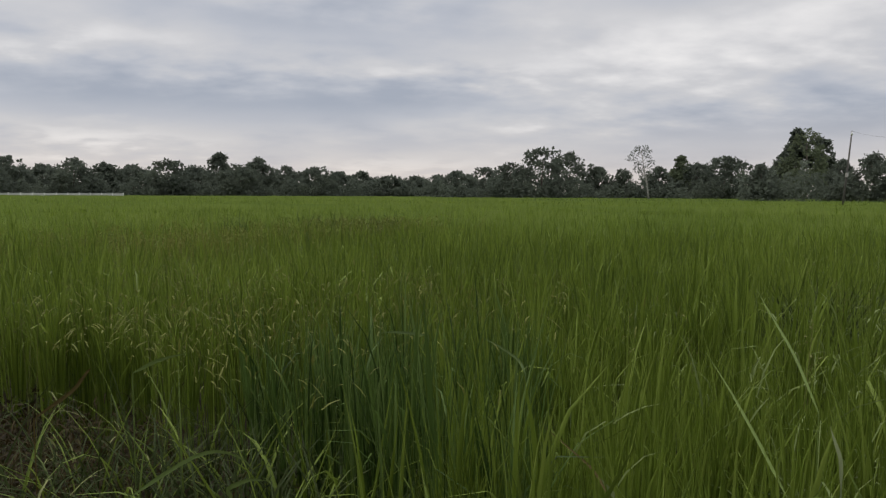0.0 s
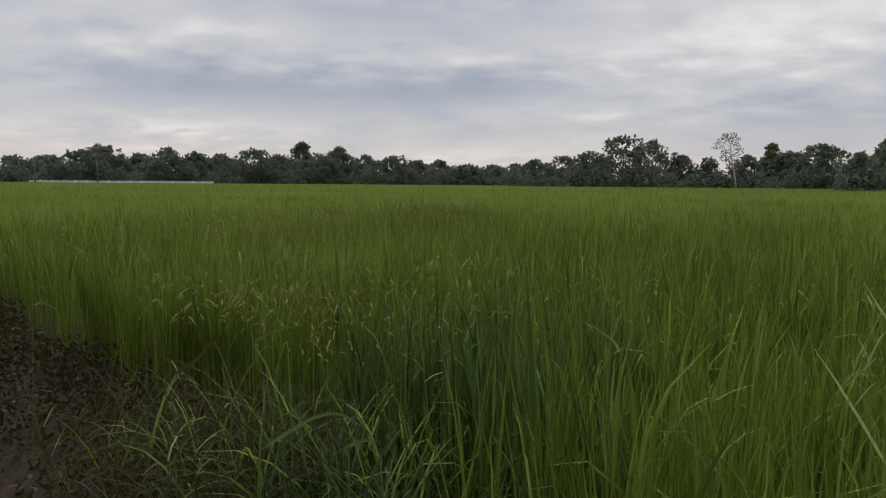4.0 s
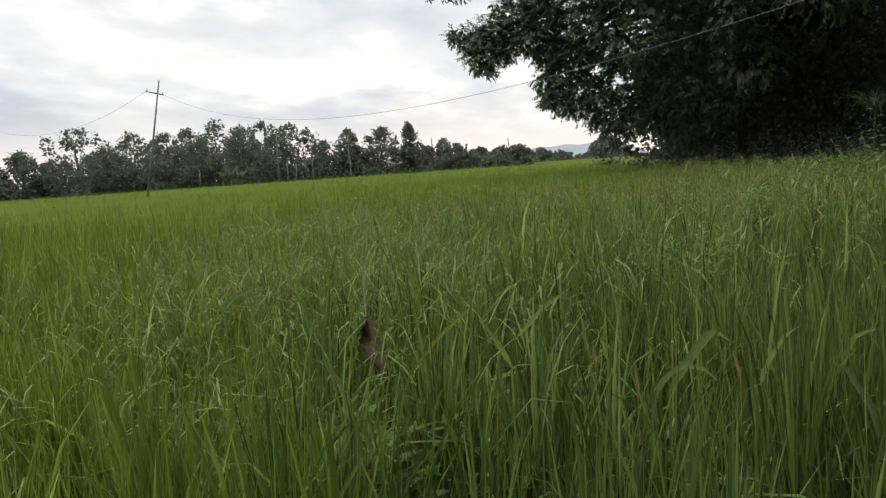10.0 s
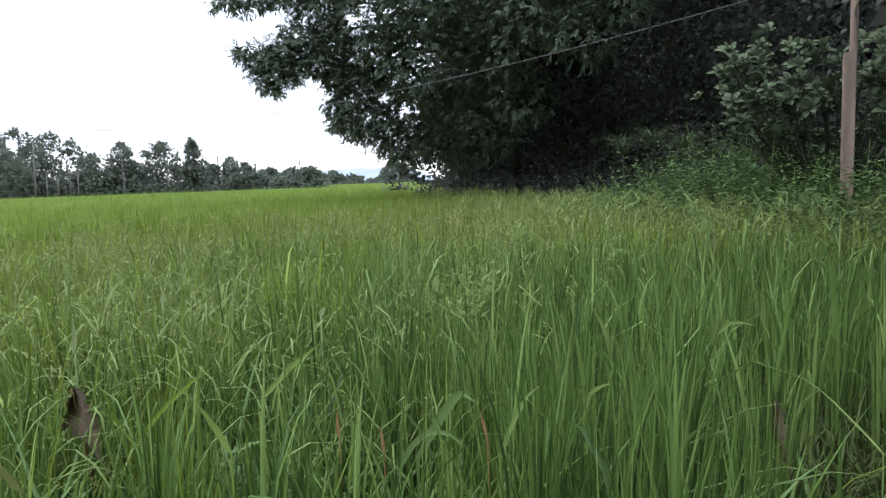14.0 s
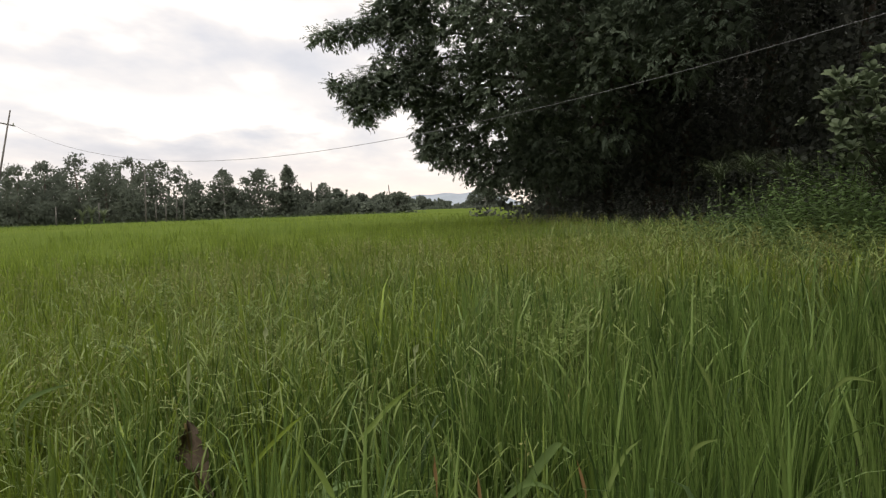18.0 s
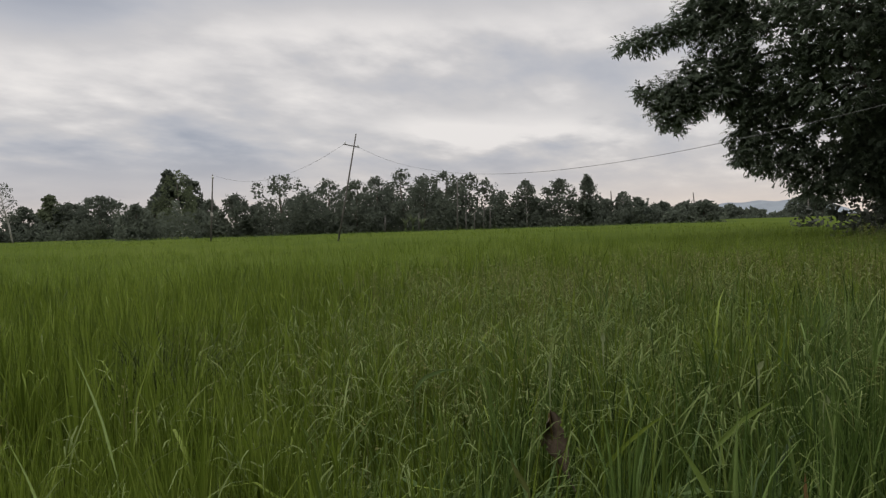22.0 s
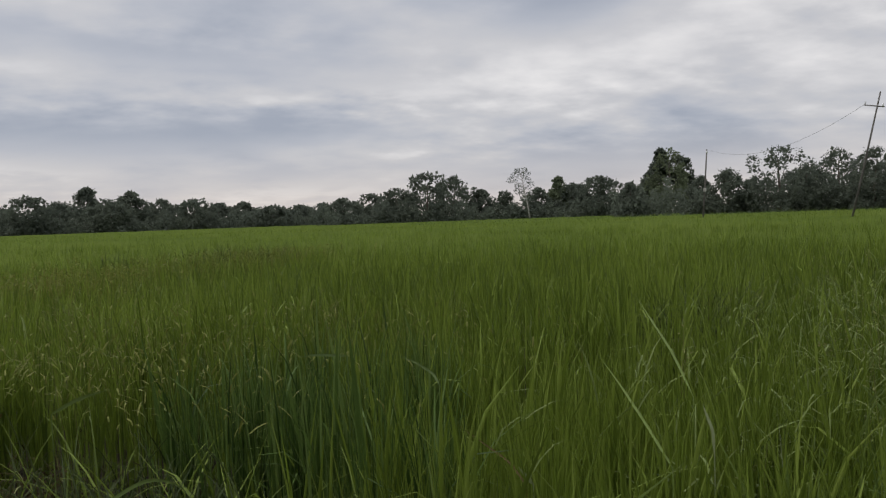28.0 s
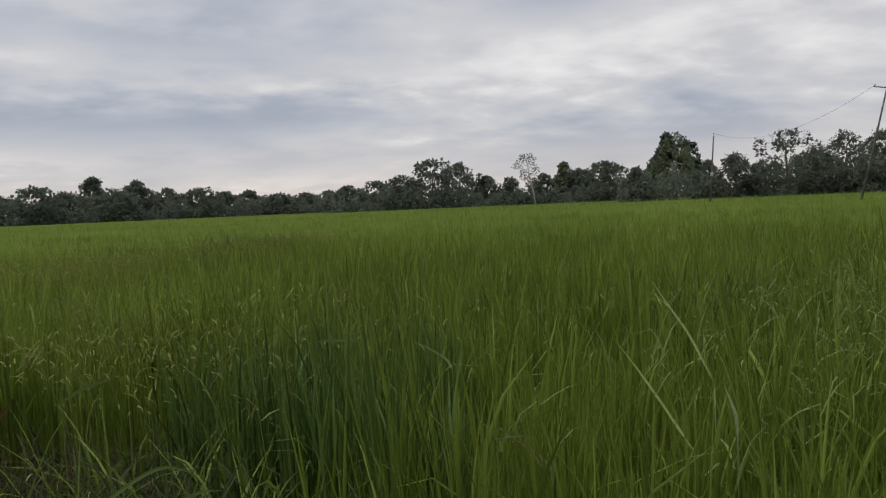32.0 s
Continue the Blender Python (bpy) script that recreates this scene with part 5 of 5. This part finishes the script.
# single leaves and stalks that stand out from the rest
def single_leaf(line, near, far, width, mat, shift):
    u = np.linspace(0, 1, len(line))
    P = np.array([up(a, near + (far - near) * k, el, shift) for (a, el), k in zip(line, u)])
    foot = P[0] * np.array([1, 1, 0])
    fine_u = np.linspace(0, 1, 13)
    M = np.stack([np.interp(fine_u, u, P[:, i]) for i in range(3)], 1)
    M[1:-1] = (M[:-2] + 2 * M[1:-1] + M[2:]) / 4
    M = np.concatenate([[foot * 0.6 + M[0] * 0.4 * np.array([1, 1, 0.9])], M]) if M[0, 2] > 0.1 else M
    k = np.linspace(0, 1, len(M))
    way = unit(np.gradient(M, axis=0))
    side = unit(np.cross(way, unit(M + np.array([0, 0, -1.5]))))
    nrm = np.cross(side, way)
    hw = width * 0.5 * np.clip(np.minimum(k * 4 + 0.08, (1 - k) * 2.2), 0.05, 1)[:, None]
    V = np.stack([M - side * hw, M + nrm * hw * 0.3, M + side * hw], 1).reshape(-1, 3)
    i = np.arange(len(M) - 1)[:, None] * 3 + np.arange(2)[None]
    Fq = np.stack([i, i + 1, i + 4, i + 3], -1).reshape(-1, 4)
    return tagged(part("long_leaf", mesh_np("long_leaf", V, Fq, mat, True)), "long single grass leaf arching over the rice", "grass leaf", "single long leaves")


for line, near, far, width, mat, shift in (
    ([(-28.7, -22.3), (-26.1, -21.0), (-23.9, -20.0), (-22.0, -19.7), (-19.9, -20.6), (-19.2, -21.7)], 1.75, 1.95, 0.010, PALE_WEED, 0.00),
    ([(23.5, -21.7), (21.2, -17.8), (19.3, -14.7), (17.4, -11.9)], 1.75, 2.60, 0.008, PALE_LIT_RICE, 0.00),
    ([(25.4, -15.6), (23.7, -11.7), (22.2, -9.2), (20.8, -6.8)], 2.20, 3.20, 0.008, PALE_LIT_RICE, 0.00),
    ([(3.3, -14.5), (2.8, -13.5), (1.1, -12.4), (-0.6, -11.6)], 2.40, 2.50, 0.009, WEED, 0.00),
    ([(10.4, -23.6), (9.0, -21.6), (6.9, -20.1), (4.3, -18.2)], 1.70, 1.90, 0.006, DRY, 0.00),
    ([(10.9, -23.6), (10.2, -22.9), (9.6, -22.2)], 1.60, 1.60, 0.010, PALE_TIP, 0.00),
    ([(-4.8, -11.6), (-6.5, -11.4), (-7.9, -11.3), (-9.1, -11.4)], 2.40, 2.45, 0.010, WEED, 0.00),
    ([(-28.1, -13.5), (-26.6, -12.8), (-25.4, -12.5), (-23.9, -12.3)], 2.40, 2.40, 0.012, PALE_WEED, 0.00),
    ([(-34.7, -15.9), (-32.1, -14.3), (-31.1, -13.0), (-30.9, -12.8)], 2.60, 2.60, 0.012, DRY, 0.00),
    ([(-21.0, -23.4), (-21.4, -22.6), (-19.6, -22.1), (-17.9, -22.4)], 1.80, 1.80, 0.012, PALE_WEED, 0.00),
    ([(27.0, -20.4), (26.9, -18.5), (26.4, -17.2), (26.1, -16.4)], 1.75, 1.80, 0.008, PALE_TIP, 0.00),
    ([(51.7, -19.1), (53.5, -17.2), (55.9, -15.3), (58.0, -14.1)], 2.00, 2.00, 0.012, RICE, 0.50),
    ([(36.3, -12.2), (37.2, -11.2), (38.8, -10.7), (40.2, -10.6)], 2.40, 2.40, 0.014, WEED, 0.50),
    ([(44.0, -20.8), (43.4, -19.8), (42.7, -18.7), (42.3, -17.8)], 1.70, 1.70, 0.014, SEED, 0.50),
    ([(90.1, -14.8), (89.9, -13.1), (89.2, -11.7), (88.5, -10.5)], 2.40, 2.40, 0.012, PALE_WEED, 0.50),
    ([(88.0, -19.6), (88.5, -17.7), (89.5, -17.1), (90.7, -16.8)], 1.90, 1.90, 0.012, PALE_WEED, 0.50),
    ([(72.4, -23.5), (73.4, -21.8), (75.0, -20.6), (77.0, -20.9), (78.6, -22.5)], 1.75, 1.70, 0.016, WEED, 0.50),
    ([(98.1, -13.0), (99.2, -11.8), (100.2, -11.8), (101.1, -12.0)], 2.20, 2.20, 0.011, PALE_WEED, 0.50),
    ([(48.0, -11.8), (48.1, -10.7), (48.1, -9.5)], 2.30, 2.30, 0.012, PALE_TIP, 0.50),
    ([(109.5, -20.0), (108.4, -18.9), (105.6, -16.3), (102.9, -14.8)], 2.00, 2.20, 0.005, PALE_WEED, 0.50),
    ([(54.1, -8.9), (54.15, -8.5), (54.2, -8.1)], 3.20, 3.20, 0.022, PALE_TIP, 0.50),
    ([(66.2, -10.9), (66.35, -10.5), (66.6, -10.2)], 3.00, 3.00, 0.022, PALE_TIP, 0.50),
    ([(70.4, -13.4), (70.7, -12.9), (70.5, -12.4)], 2.60, 2.60, 0.018, PALE_TIP, 0.50),
    ([(67.5, -20.6), (67.4, -19.6), (67.4, -18.4)], 1.75, 1.75, 0.009, RUSTY_TIP, 0.50),
    ([(71.2, -22.2), (71.1, -21.2), (71.0, -20.0)], 1.75, 1.75, 0.009, RUSTY_TIP, 0.50),
    ([(80.0, -21.4), (79.7, -20.2), (79.3, -18.9)], 1.80, 1.80, 0.009, RUSTY_TIP, 0.50),
    ([(58.9, -21.0), (57.8, -18.9), (56.2, -16.4)], 1.45, 1.50, 0.013, PALE_LIT_RICE, 0.50),
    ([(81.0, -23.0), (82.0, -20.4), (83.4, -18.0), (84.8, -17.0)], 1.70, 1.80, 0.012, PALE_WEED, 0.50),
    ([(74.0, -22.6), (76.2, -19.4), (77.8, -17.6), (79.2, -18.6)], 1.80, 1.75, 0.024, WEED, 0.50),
    ([(61.0, -17.4), (64.0, -14.6), (66.8, -12.8)], 2.10, 2.30, 0.016, PALE_LIT_RICE, 0.50),
):
    single_leaf(line, near, far, width, mat, shift)
